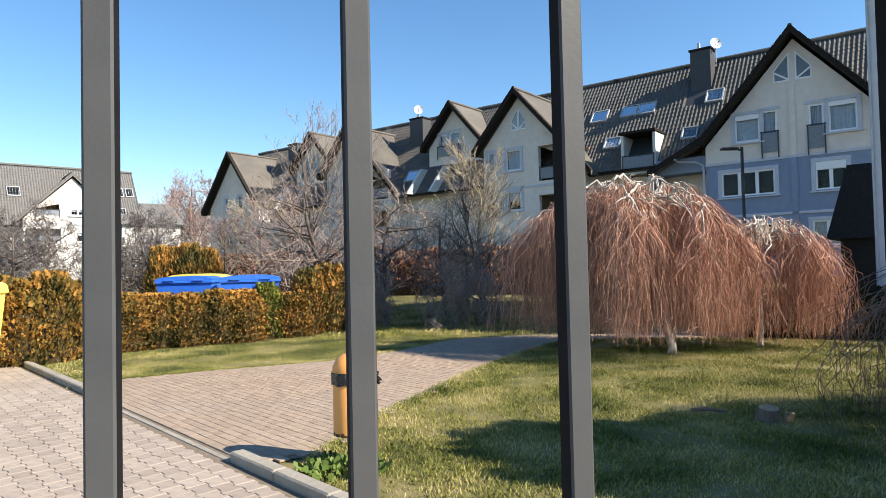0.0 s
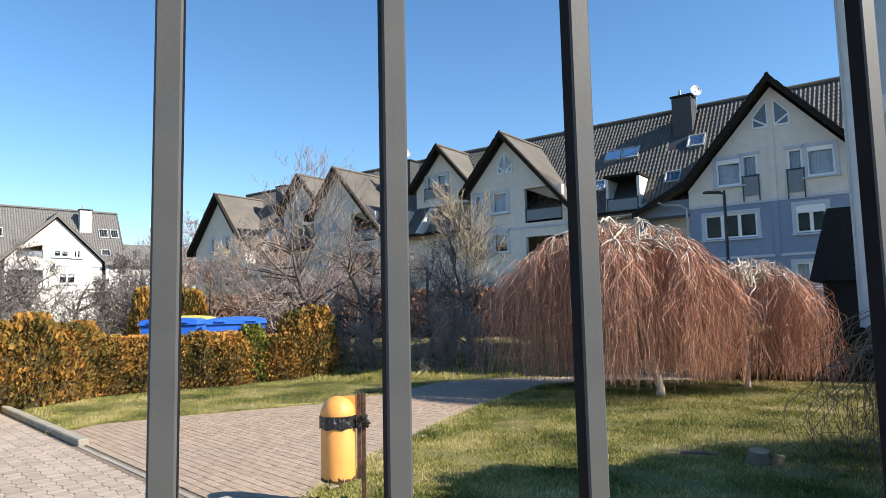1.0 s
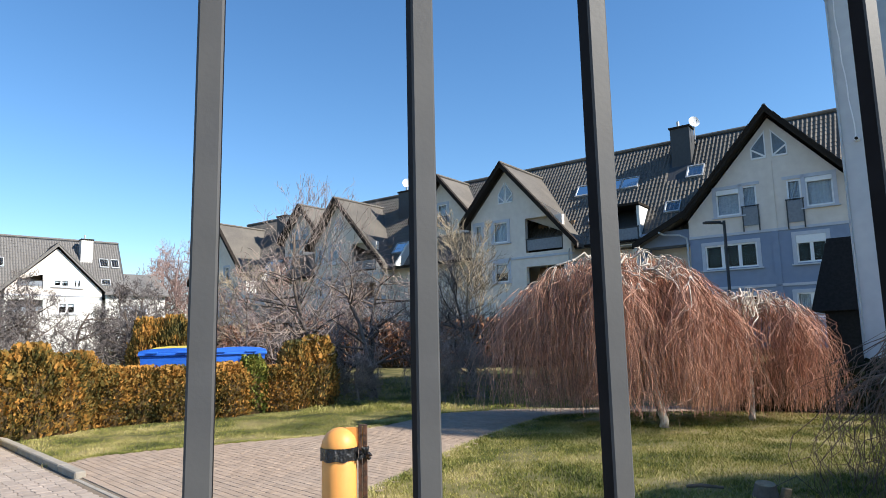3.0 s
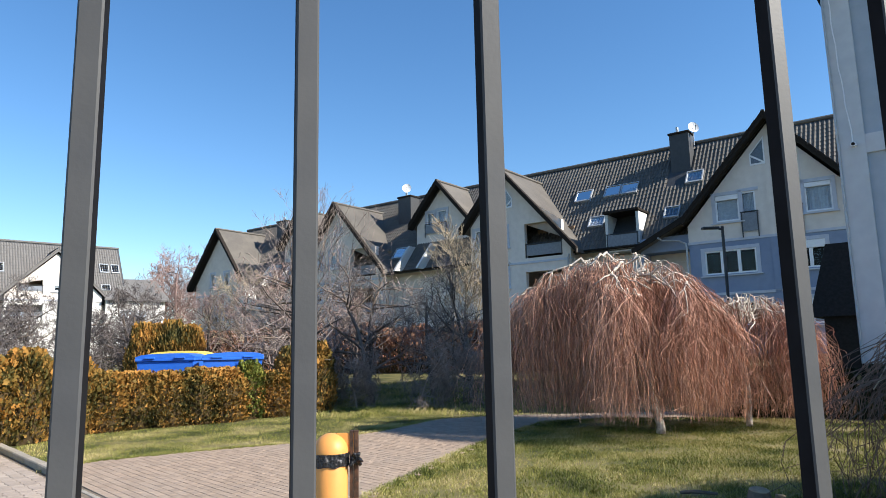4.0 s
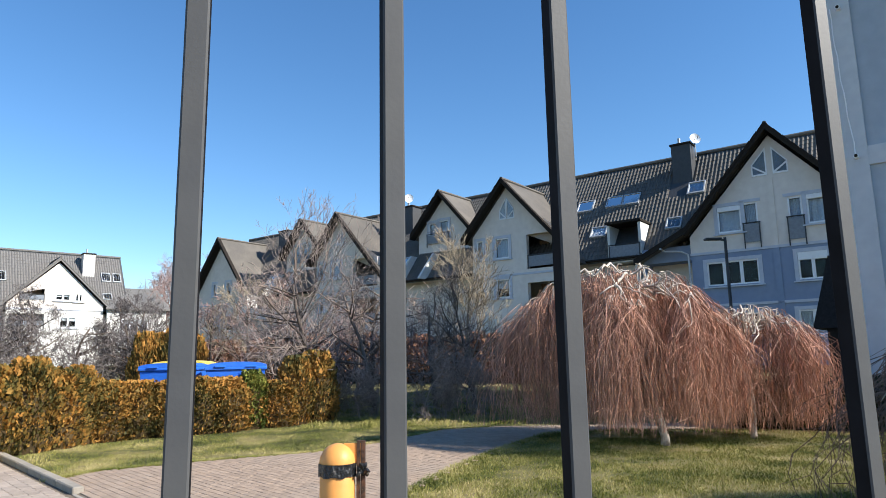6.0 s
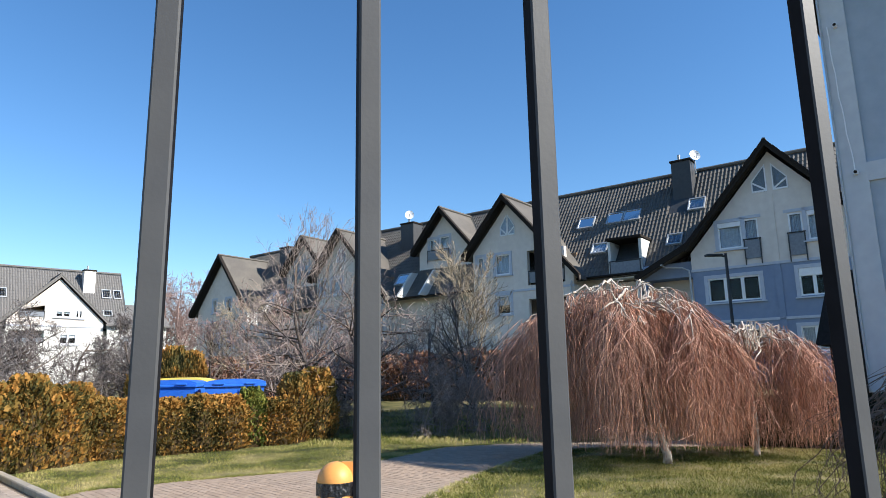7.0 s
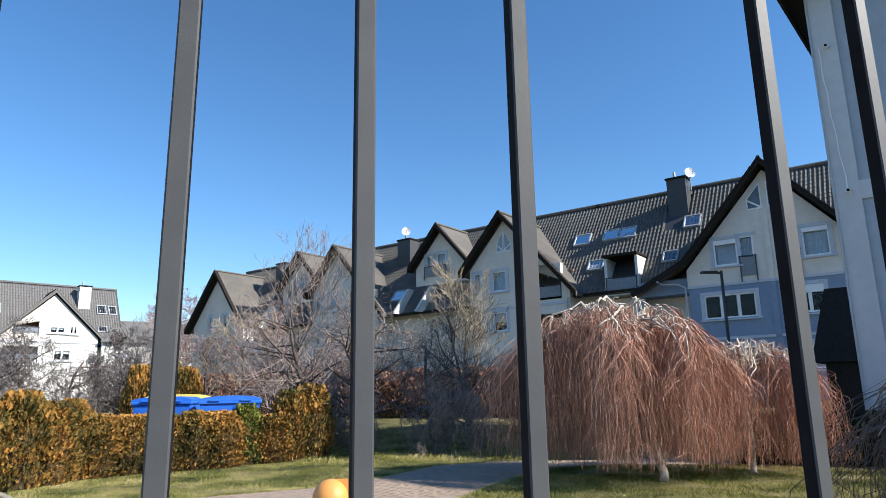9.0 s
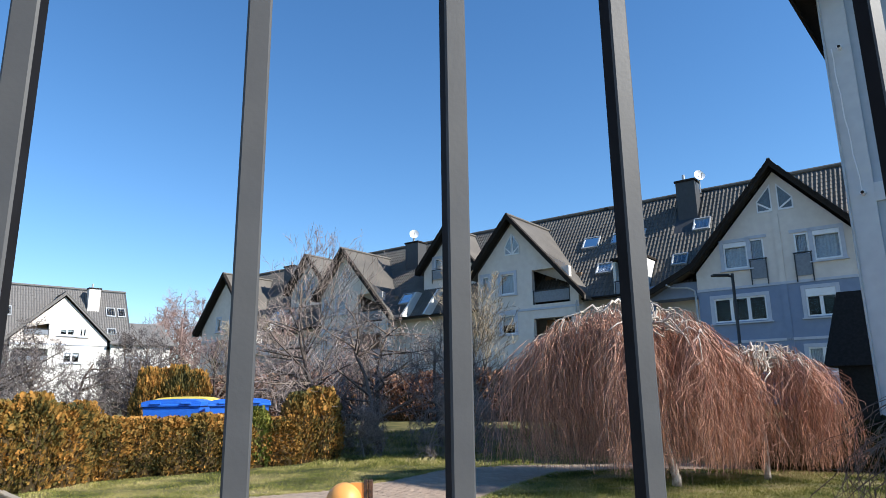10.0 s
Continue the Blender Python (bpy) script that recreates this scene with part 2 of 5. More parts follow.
def slabs(build, u0, u1, z0, z1, v0, v1, holes, top=None):
    """A wall from u0 to u1 with rectangular holes; top(u) bounds it from above where given."""
    us = sorted({u0, u1, *[h for q in holes for h in q[:2]]} | ({u for u in top[1] if u0 < u < u1} if top else set()))
    for a, b in zip(us, us[1:]):
        mid = (a + b) / 2
        spans = sorted((q[2], q[3]) for q in holes if q[0] <= mid <= q[1])
        z = z0
        for c, d in spans:
            if c > z:
                build.box(a, b, v0, v1, z, c)
            z = d
        if top:
            za, zb = top[0](a), top[0](b)
            build.prism([(a, v0, z), (b, v0, z), (b, v0, zb), (a, v0, za)], (0, v1 - v0, 0))
        elif z1 > z:
            build.box(a, b, v0, v1, z, z1)


def tiles(house, place, nu, ns, du, ds, skip, near, skin):
    """Pantiles laid in courses; those for which near(i, j) holds are parts of their own. place(u, s, h) gives the place."""
    rest, one = Build(), Build()
    h = (0.0, 0.04, 0.062, 0.03, 0.0)

    def lay(b, i, j, put):
        for k in range(4):
            a, c = (i + k / 4) * du, (i + (k + 1) / 4) * du
            lo, hi = j * ds, (j + 1.08) * ds
            b.face(put(a, lo, h[k] + 0.018), put(c, lo, h[k + 1] + 0.018), put(c, hi, h[k + 1]), put(a, hi, h[k]))
            b.face(put(a, lo, 0), put(c, lo, 0), put(c, lo, h[k + 1] + 0.018), put(a, lo, h[k] + 0.018))

    o, eu, es, eh = [row(Vector(place(*q))) for q in ((0, 0, 0), (1, 0, 0), (0, 1, 0), (0, 0, 1))]
    axes = Matrix((((eu - o).x, (es - o).x, (eh - o).x, 0), ((eu - o).y, (es - o).y, (eh - o).y, 0), ((eu - o).z, (es - o).z, (eh - o).z, 0), (0, 0, 0, 1)))
    lay(one, 0, 0, lambda u, s, k: (u, s, k))
    mesh = one.mesh("roof_tile", TILE)
    made = 0
    for i in range(nu):
        for j in range(ns):
            if skip(i, j):
                continue
            if near and made < 300 and near(i, j):
                made += 1
                part("roof_tile", mesh, TILE, house).matrix_basis = Matrix.Translation(row(Vector(place(i * du, j * ds, 0)))) @ axes
            else:
                lay(rest, i, j, place)
    tagged(part("roof_tiles", rest, skin, house, "weathered pantiles in courses", at=row), kind="stuff")


def main_roof(house, u0, u1, gaps=(), near=None, skin=None):
    """Both slopes as slabs with courses of tiles on the front one."""
    b = Build()
    t = 0.16
    for sgn in (-1, 1):
        v_e = RIDGE_V + sgn * (RIDGE_V - EAVE_V + 0.3)
        z_e = EAVE_Z - 0.3 * SLOPE
        b.prism([(u0, RIDGE_V, RIDGE_Z), (u0, v_e, z_e), (u0, v_e, z_e - t), (u0, RIDGE_V, RIDGE_Z - t * 1.6)], (u1 - u0, 0, 0))
    part("roof", b, SLATE, house, "dark roof deck", at=row)
    r = Build()
    r.tube([(u0, RIDGE_V, RIDGE_Z + 0.05), (u1, RIDGE_V, RIDGE_Z + 0.05)], [0.12, 0.12], 8)
    part("ridge", r, skin or TILE, house, at=row)
    L = math.hypot(RIDGE_V - EAVE_V + 0.3, (RIDGE_V - EAVE_V + 0.3) * SLOPE)
    cs, sn = (RIDGE_V - EAVE_V + 0.3) / L, (RIDGE_V - EAVE_V + 0.3) * SLOPE / L
    du, ds = 0.21, 0.34
    place = lambda u, s, h: (u0 + u, EAVE_V - 0.3 + s * cs - h * sn, EAVE_Z - 0.3 * SLOPE + s * sn + h * cs)
    tiles(house, place, int((u1 - u0) / du), int(L / ds), du, ds, lambda i, j: any(a - 0.05 < u0 + (i + 0.5) * du < c + 0.05 and z0 - 0.1 < EAVE_Z - 0.3 * SLOPE + (j + 0.5) * ds * sn < z1 for a, c, z0, z1 in gaps), near, skin or TILE)
    gt = Build()
    gt.tube([(u0, EAVE_V - 0.38, EAVE_Z - 0.3 * SLOPE - 0.02), (u1, EAVE_V - 0.38, EAVE_Z - 0.3 * SLOPE - 0.02)], [0.07, 0.07], 8)
    part("gutter", gt, DARKWOOD, house, at=row)


def skylight(house, u0, u1, z0, z1):
    s = new("skylight")
    s.parent = house
    v0, v1 = EAVE_V + (z0 - EAVE_Z) / SLOPE, EAVE_V + (z1 - EAVE_Z) / SLOPE
    n = Vector((0, -SLOPE, 1)).normalized()
    a, e = Vector((0, v0, z0)), Vector((0, v1, z1))

    def quad(b, x0, x1, f0, f1, h0, h1):
        lo, hi = a + (e - a) * f0, a + (e - a) * f1
        b.prism([Vector((x0, 0, 0)) + lo + n * h0, Vector((x1, 0, 0)) + lo + n * h0, Vector((x1, 0, 0)) + hi + n * h0, Vector((x0, 0, 0)) + hi + n * h0], n * (h1 - h0))

    fr = Build()
    quad(fr, u0, u0 + 0.06, 0, 1, -0.02, 0.15)
    quad(fr, u1 - 0.06, u1, 0, 1, -0.02, 0.15)
    quad(fr, u0 + 0.06, u1 - 0.06, 0, 0.1, -0.02, 0.15)
    quad(fr, u0 + 0.06, u1 - 0.06, 0.93, 1, -0.02, 0.15)
    part("frame", fr, ZINC, s, at=row)
    p = Build()
    quad(p, u0 + 0.06, u1 - 0.06, 0.1, 0.93, 0.1, 0.112)
    part("pane", p, GLASS, s, at=row).visible_shadow = False
    # curtain-coloured on the low one, elsewhere a black sheet for the shade inside
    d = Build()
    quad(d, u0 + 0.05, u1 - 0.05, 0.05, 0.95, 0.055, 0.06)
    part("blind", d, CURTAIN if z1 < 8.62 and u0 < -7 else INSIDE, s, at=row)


def gable(house, uc, v, apex, slope, wall_l, wall_r, roof_l, roof_r, holes, lower, split=6.15, base=BASE, verge=0.55, trim=None):
    """A gabled bay: wall with openings, two roof slopes with dark verges running back into the main roof."""
    under = 0.42
    top = lambda u: apex - under - slope * abs(u - uc)
    cut = Build()
    slabs(cut, uc - wall_l, uc + wall_r, split + 0.06, 0, v, v + 0.3, [h for h in holes if h[3] > split], (top, [uc]))
    part("gable_wall", cut, CREAM, house, "cream rendered gable", at=row)
    if lower is not None and split > base:
        lo = Build()
        slabs(lo, uc - wall_l, uc + wall_r, base, split - 0.06, v, v + 0.3, [h for h in holes if h[3] <= split])
        part("lower_wall", lo, lower, house, at=row)
        bd = Build()
        bd.box(uc - wall_l - 0.02, uc + wall_r + 0.02, v - 0.05, v + 0.3, split - 0.06, split + 0.06)
        part("string_course", bd, BAND, house, at=row)
    sd = Build()
    vb = RIDGE_V
    for s, w in ((-1, wall_l), (1, wall_r)):
        u = uc + s * w
        zt = top(u)
        sd.box(min(u, u - s * 0.25), max(u, u - s * 0.25), v + 0.3, vb, base, zt)
    part("side_wall", sd, lower or CREAM, house, at=row)
    for s, w in ((-1, roof_l), (1, roof_r)):
        rf = Build()
        z0 = apex - slope * w
        vm = RIDGE_V - (RIDGE_Z - apex) / SLOPE + 0.3
        ve = max(RIDGE_V - (RIDGE_Z - z0) / SLOPE + 0.3, v + 0.5)
        p = [(uc, v - verge, apex), (uc, vm, apex), (uc + s * w, ve, z0), (uc + s * w, v - verge, z0)]
        rf.prism(p if s > 0 else p[::-1], (0, 0, -0.2))
        part("gable_roof", rf, TILE, house, "grey-brown gable roof slope", at=row)
        vg = Build()
        vg.prism([(uc, v - verge - 0.04, apex + 0.06), (uc + s * w, v - verge - 0.04, z0 + 0.06), (uc + s * w, v - verge - 0.04, z0 - 0.26), (uc, v - verge - 0.04, apex - 0.26)], (0, 0.09, 0))
        n = int(w / 0.32)
        for i in range(n):
            f = (i + 0.5) / n * w
            g0, g1 = f - 0.145, f + 0.145
            vg.prism([(uc + s * g0, v - verge - 0.07, apex - slope * g0 + 0.1), (uc + s * g1, v - verge - 0.07, apex - slope * g1 + 0.075), (uc + s * g1, v - verge - 0.07, apex - slope * g1 - 0.06), (uc + s * g0, v - verge - 0.07, apex - slope * g0 - 0.06)], (0, 0.3, 0))
        part("verge", vg, trim or DARKWOOD, house, "verge tiles and barge board", at=row)
        so = Build()
        so.prism([(uc, v - verge + 0.05, apex - 0.21), (uc + s * w, v - verge + 0.05, z0 - 0.21), (uc + s * w, v - verge + 0.05, z0 - 0.25), (uc, v - verge + 0.05, apex - 0.25)], (0, verge - 0.06, 0))
        part("soffit", so, DARKWOOD, house, at=row)
        rd = Build()
        rd.tube([(uc, v - verge, apex + 0.04), (uc, vm, apex + 0.04)], [0.1, 0.1], 6)
    part("ridge", rd, TILE, house, at=row)


def half_window(house, corner_u, other_u, z0, z1, v, behind=None):
    """A triangular gable pane with its frame and slanting bar."""
    w = new("window")
    w.parent = house
    s = 1 if other_u > corner_u else -1
    zs = z0 + (z1 - z0) * 0.42
    outline = [(corner_u, z0), (other_u, z0), (other_u, zs), (corner_u, z1)]
    c = (sum(p[0] for p in outline) / 4, sum(p[1] for p in outline) / 4)
    fr = Build()
    for i in range(4):
        a, b = outline[i], outline[(i + 1) % 4]
        a2, b2 = [(p[0] + (c[0] - p[0]) * 0.17, p[1] + (c[1] - p[1]) * 0.17) for p in (a, b)]
        fr.prism([(a[0], v - 0.04, a[1]), (b[0], v - 0.04, b[1]), (b2[0], v - 0.04, b2[1]), (a2[0], v - 0.04, a2[1])], (0, 0.12, 0))
    fr.prism([(other_u, v - 0.045, zs), (corner_u, v - 0.045, z0 + 0.09), (corner_u, v - 0.045, z0), (other_u, v - 0.045, zs - 0.09)], (0, 0.1, 0))
    part("frame", fr, FRAMEW, w, at=row)
    g = Build()
    g.prism([(p[0], v - 0.015, p[1]) for p in outline], (0, 0.01, 0))
    part("pane", g, GLASS, w, at=row).visible_shadow = False
    # sheet close behind the pane; by default its black stands for room shade
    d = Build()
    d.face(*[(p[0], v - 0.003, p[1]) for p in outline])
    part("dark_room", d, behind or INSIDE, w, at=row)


def rail_panel(house, u0, u1, z0, z1, v, posts=True):
    b = new("balcony")
    b.parent = house
    p = Build()
    p.box(u0, u1, v - 0.06, v - 0.03, z0 + 0.08, z1 - 0.06)
    part("panel", p, RAILING, b, at=row)
    r = Build()
    r.tube([(u0 - 0.05, v - 0.05, z1), (u1 + 0.05, v - 0.05, z1)], [0.03, 0.03], 6)
    part("handrail", r, SLATE, b, at=row)
    for u in (u0, u1):
        q = Build()
        q.box(u - 0.025, u + 0.025, v - 0.085, v - 0.045, z0 - 0.2, z1)
        part("post", q, SLATE, b, at=row)


def chimney(house, u0, u1, v0, v1, z0, z1, dish=None, skin=None):
    c = new("chimney")
    c.parent = house
    s = Build()
    s.box(u0, u1, v0, v1, z0, z1 - 0.12)
    part("shaft", s, skin or SLATE, c, at=row)
    cp = Build()
    cp.box(u0 - 0.07, u1 + 0.07, v0 - 0.07, v1 + 0.07, z1 - 0.12, z1, 0.02)
    part("cap", cp, DARKWOOD, c, at=row)
    fl = Build()
    fl.tube([((u0 * 2 + u1) / 3, (v0 + v1) / 2, z1 - 0.02), ((u0 * 2 + u1) / 3, (v0 + v1) / 2, z1 + 0.42)], [0.08, 0.08], 10)
    part("flue", fl, ZINC, c, at=row)
    if dish:
        satellite(house, *dish)


def satellite(house, u, v, z, r):
    d = new("satellite_dish")
    d.parent = house
    b = Build()
    axis = Vector((0.62, -0.75, 0.28)).normalized()
    e = axis.cross(Vector((0, 0, 1))).normalized()
    g = e.cross(axis)
    o = Vector((u, v, z))
    rings, seg = 5, 20
    for k in range(rings):
        for s in range(seg):
            q = []
            for kk, ss in ((k, s), (k + 1, s), (k + 1, s + 1), (k, s + 1)):
                f, a = kk / rings * r, 2 * math.pi * ss / seg
                q.append(o + (e * math.cos(a) + g * math.sin(a) * 1.08) * f + axis * (0.3 * f * f / r))
            b.face(*q)
    part("reflector", b, DISH, d, at=row)
    m = Build()
    m.tube([o + Vector((0, 0, -1.0)), o + Vector((0, 0, -0.1)), o], [0.035] * 3, 6)
    m.tube([o - g * r * 0.9 + axis * 0.2, o + axis * r * 1.1 - g * 0.1], [0.02, 0.02], 5)
    part("mast", m, ZINC, d, at=row)
    k = Build()
    k.box(-0.025, 0.025, -0.025, 0.025, -0.025, 0.025, 0.006, Matrix.Translation(o + axis * r * 1.15 - g * 0.1))
    part("receiver", k, SLATE, d, at=row)


def body(house, u0, u1, v=1.3, lower=BLUE, holes=()):
    w = Build()
    slabs(w, u0, u1, BASE, EAVE_Z + 0.3, v, v + 0.3, holes)
    w.box(u0, u1, 9.4, 9.7, BASE, EAVE_Z + 0.3)
    part("wall", w, lower, house, at=row)


def pipe(house, pts, r=0.05):
    b = Build()
    b.tube(pts, [r] * len(pts), 8)
    part("downpipe", b, ZINC, house, at=row)


# the nearest house: blue below, cream above
house = thing("terraced_house", "cream and pale blue rendered terraced house with a dark tiled roof", "house", group="terraced houses")
main_roof(house, -8.6, 14.0, [(-6.3, -4.5, 6.9, 8.5), (-3.8, -2.6, 10, 12.4)], lambda i, j: 8 <= i < 24)
body(house, -8.6, -1.9, 1.3, CREAM, [(-6.2, -4.6, 6.2, 7.4)])
body(house, 5.3, 14.0, 1.3, BLUE)
W1 = [(-1.17, 1.12, 4.63, 5.76), (-0.5, 0.56, 7.12, 8.38), (0.66, 1.28, 6.5, 8.42), (2.55, 3.12, 6.48, 8.4), (3.3, 4.36, 7.1, 8.42), (2.72, 3.9, 4.63, 5.86), (2.55, 3.75, 2.2, 3.3), (-1.2, 1.15, 2.2, 3.3)]
gable(house, 2.02, 0, 11.9, 1.13, 3.88, 3.44, 4.0, 4.4, W1, BLUE, split=6.22)
for i, (a, b, c, d) in enumerate(W1):
    window(house, a, b, c, d, 0, (0, 0.34, 0.67, 1) if i in (0, 7) else (0, 0.5, 1) if i in (5, 6) else (0, 1), row, blind=0.0 if i in (0, 7) else 0.95 if i != 5 else 0.0, sill=i not in (2, 3), surround=i not in (2, 3))
for a, b, c, d in ((-0.5, 0.56, 8.14, 8.38), (3.3, 4.36, 8.2, 8.42), (2.72, 3.9, 5.5, 5.86)):
    sb = Build()
    sb.box(a + 0.01, b - 0.01, -0.02, 0.12, c, d - 0.01, 0.01)
    part("shutter_box", sb, FRAMEW, house, "white roller shutter box", at=row)
for a, b in ((0.5, 1.44), (2.39, 3.3)):
    sb = Build()
    sb.box(a, b, -0.035, 0.02, 8.44, 8.58)
    part("lintel_band", sb, BAND, house, at=row)
rail_panel(house, 0.64, 1.32, 6.45, 7.45, 0)
rail_panel(house, 2.5, 3.16, 6.38, 7.5, 0)
half_window(house, 1.85, 1.19, 9.6, 10.92, 0, RAILING)
half_window(house, 2.09, 2.73, 9.6, 10.92, 0, RAILING)
for z0, z1, mat in ((BASE, 6.16, BLUE), (6.28, 9.45, CREAM)):
    pl = Build()
    pl.box(1.78, 2.04, -0.05, -0.002, z0, z1)
    part("pilaster", pl, mat, house, at=row)
sc = Build()
sc.box(-1.88, 5.48, -0.05, -0.002, 3.64, 3.76)
part("string_course", sc, BAND, house, at=row)
chimney(house, -3.62, -2.56, 4.0, 4.9, 9.5, 13.25, (-2.38, 4.4, 13.42, 0.31))
for q in ((-9.22, -8.2, 9.85, 10.62), (-7.38, -6.42, 9.9, 10.62), (-6.38, -5.38, 9.9, 10.62), (-7.78, -6.84, 7.95, 8.6), (-2.7, -1.8, 9.95, 10.72), (-3.5, -2.68, 7.88, 8.55)):
    skylight(house, *q)
# low roof swept out over the side balcony
pr = Build()
pr.prism([(-1.9, -0.5, 7.5), (-4.5, -0.5, 6.16), (-4.5, 1.6, 6.16), (-1.9, 1.6, 7.5)], (0, 0, -0.16))
part("porch_roof", pr, TILE, house, "shaded low porch roof", at=row)
pv = Build()
pv.prism([(-1.88, -0.56, 7.58), (-4.56, -0.56, 6.2), (-4.56, -0.56, 5.92), (-1.88, -0.56, 7.26)], (0, 0.09, 0))
part("verge", pv, DARKWOOD, house, "dark barge board", at=row)
pc = Build()
pc.box(-4.78, -4.5, 0.2, 0.5, BASE, 6.05)
part("porch_column", pc, WHITE, house, "white porch column", at=row)
# cut-in balcony under the eaves
lg = Build()
lg.box(-6.3, -6.15, 0.5, 2.4, 6.4, 8.35)
lg.box(-4.6, -4.45, 0.5, 2.4, 6.4, 8.35)
lg.box(-6.3, -4.45, 0.5, 2.4, 6.3, 6.4)
part("loggia_cheek", lg, WHITE, house, "white loggia side walls", at=row)
lr = Build()
lr.box(-6.35, -4.4, 0.35, 3.2, 8.4, 8.52)
part("loggia_roof", lr, DARKWOOD, house, at=row)
window(house, -6.1, -4.65, 6.5, 8.3, 2.0, (0, 0.45, 1), row, False, 0.7, False)
rail_panel(house, -6.2, -4.55, 6.35, 7.25, 0.5)
bl = Build()
bl.box(-4.35, -1.9, 0.2, 1.3, 6.0, 6.35)
bl.box(-4.35, -1.9, 0.2, 0.32, 6.35, 6.75)
bl.box(-4.35, -4.2, 0.2, 1.3, BASE, 6.0)
part("balcony_slab", bl, BLUE, house, at=row)
window(house, -3.9, -2.3, 3.9, 5.6, 1.28, (0, 0.5, 1), row, False, 0.5, True)
pipe(house, [(-3.15, -0.62, 6.6), (-3.05, -0.3, 6.5), (-2.31, -0.1, 6.43), (-1.98, -0.1, 6.25), (-1.95, -0.1, 6.0), (-1.95, -0.1, BASE)])


def twin(u, dish=None):
    """A house with a full gable and a smaller gabled dormer beside it; u is the full gable's middle."""
    h = thing("terraced_house", "cream rendered terraced house with two gables and weathered tiles", "house", group="terraced houses")
    main_roof(h, u - 10.4, u + 3.95)
    body(h, u - 10.4, u - 2.4, 1.3, CREAM)
    holes = [(u - 2.2, u - 1.72, 7.25, 8.4), (u - 0.9, u + 0.08, 7.19, 8.39), (u + 1.25, u + 3.6, 6.4, 8.4), (u - 0.9, u + 0.05, 4.85, 5.95), (u + 1.25, u + 3.6, 3.8, 5.6), (u - 2.2, u - 1.72, 4.85, 5.95)]
    gable(h, u, 0, 11.85, 1.12, 2.5, 4.1, 3.0, 4.7, holes, CREAM)
    for i, (a, b, c, d) in enumerate(holes):
        if i not in (2, 4):
            window(h, a, b, c, d, 0, (0, 1), row, blind=0.9 if i < 2 else 0.45)
    half_window(h, u - 0.02, u - 0.5, 9.5, 10.8, 0, CURTAIN)
    half_window(h, u + 0.02, u + 0.5, 9.5, 10.8, 0, CURTAIN)
    for z in (6.4, 3.8):
        b = Build()
        b.box(u + 1.25, u + 3.6, 0.3, 1.6, z - 0.15, z - 0.02)
        b.box(u + 1.25, u + 3.6, 1.6, 1.75, z - 0.15, z + 1.85)
        part("loggia_back", b, WOODLOG, h, "brown boarded loggia back wall", at=row)
        rail_panel(h, u + 1.3, u + 3.55, z + 0.05, z + 0.8, 0.1)
        window(h, u + 2.0, u + 2.7, z, z + 1.7, 1.5, (0, 1), row, False, 0.0, False)
    # dormer gable set back in the slope
    d = u - 6.2
    gable(h, d, 2.0, 12.55, 1.12, 2.15, 2.2, 2.5, 2.6, [(d - 1.25, d - 0.6, 9.2, 10.55), (d - 0.35, d + 0.45, 9.2, 10.62)], None, split=8.4, base=8.3)
    window(h, d - 1.25, d - 0.6, 9.2, 10.55, 2.0, (0, 1), row, blind=0.6)
    window(h, d - 0.35, d + 0.45, 9.2, 10.62, 2.0, (0, 1), row, blind=0.9)
    rail_panel(h, d - 1.3, d + 0.5, 9.05, 9.75, 1.9)
    # white dormer cheeks of the loggia below
    c = Build()
    c.prism([(d - 2.3, -0.4, 6.5), (d - 2.3, 2.0, 6.5), (d - 2.3, 2.0, 8.3), (d - 2.3, 1.2, 8.3)], (0.15, 0, 0))
    c.prism([(d - 0.4, -0.4, 6.5), (d - 0.4, 2.0, 6.5), (d - 0.4, 2.0, 8.3), (d - 0.4, 1.2, 8.3)], (0.15, 0, 0))
    part("loggia_cheek", c, WHITE, h, "white loggia side walls", at=row)
    chimney(h, d - 5.2, d - 4.0, 3.6, 4.6, 9.0, 12.6, dish)
    skylight(h, d - 3.8, d - 2.8, 7.5, 8.3)
    pipe(h, [(u + 4.0, 0.2, 6.7), (u + 3.95, -0.08, 6.2), (u + 3.95, -0.08, BASE)])
    return h


twin(-12.25, (-23.05, 3.9, 13.2, 0.34))
twin(-26.25)
end = thing("terraced_house", "cream rendered end house with a broad gable and weathered tiles", "house", group="terraced houses")
main_roof(end, -44.4, -36.65)
body(end, -44.4, -36.65, 1.3, CREAM)
WE = [(-41.8, -41.3, 6.9, 8.0), (-39.9, -39.3, 6.9, 8.0), (-41.9, -40.7, 3.9, 5.1), (-40.0, -38.8, 3.9, 5.1)]
gable(end, -40.57, 0, 11.75, 1.23, 3.4, 3.2, 3.95, 3.7, WE, CREAM)
for a, b, c, d in WE:
    window(end, a, b, c, d, 0, (0, 1), row, blind=0.6)
po = Build()
po.box(-35.95, -34.1, -1.3, -0.3, 4.6, 5.4)
po.box(-35.95, -35.2, -1.3, -0.3, 5.4, 6.5)
part("balcony_wall", po, WHITE, end, at=row)

# ---------------------------------------------------------------- white house beyond the hedge
KW = 1.27
W0 = Vector((-32.9 * KW, 57.2 * KW, 0))
WA = radians(40)
WU, WV = Vector((math.cos(WA), math.sin(WA), 0)), Vector((-math.sin(WA), math.cos(WA), 0))


def west(p):
    return W0 + (WU * p.x + WV * p.y) * KW + Vector((0, 0, 1.6 + (p.z - 1.6) * KW))


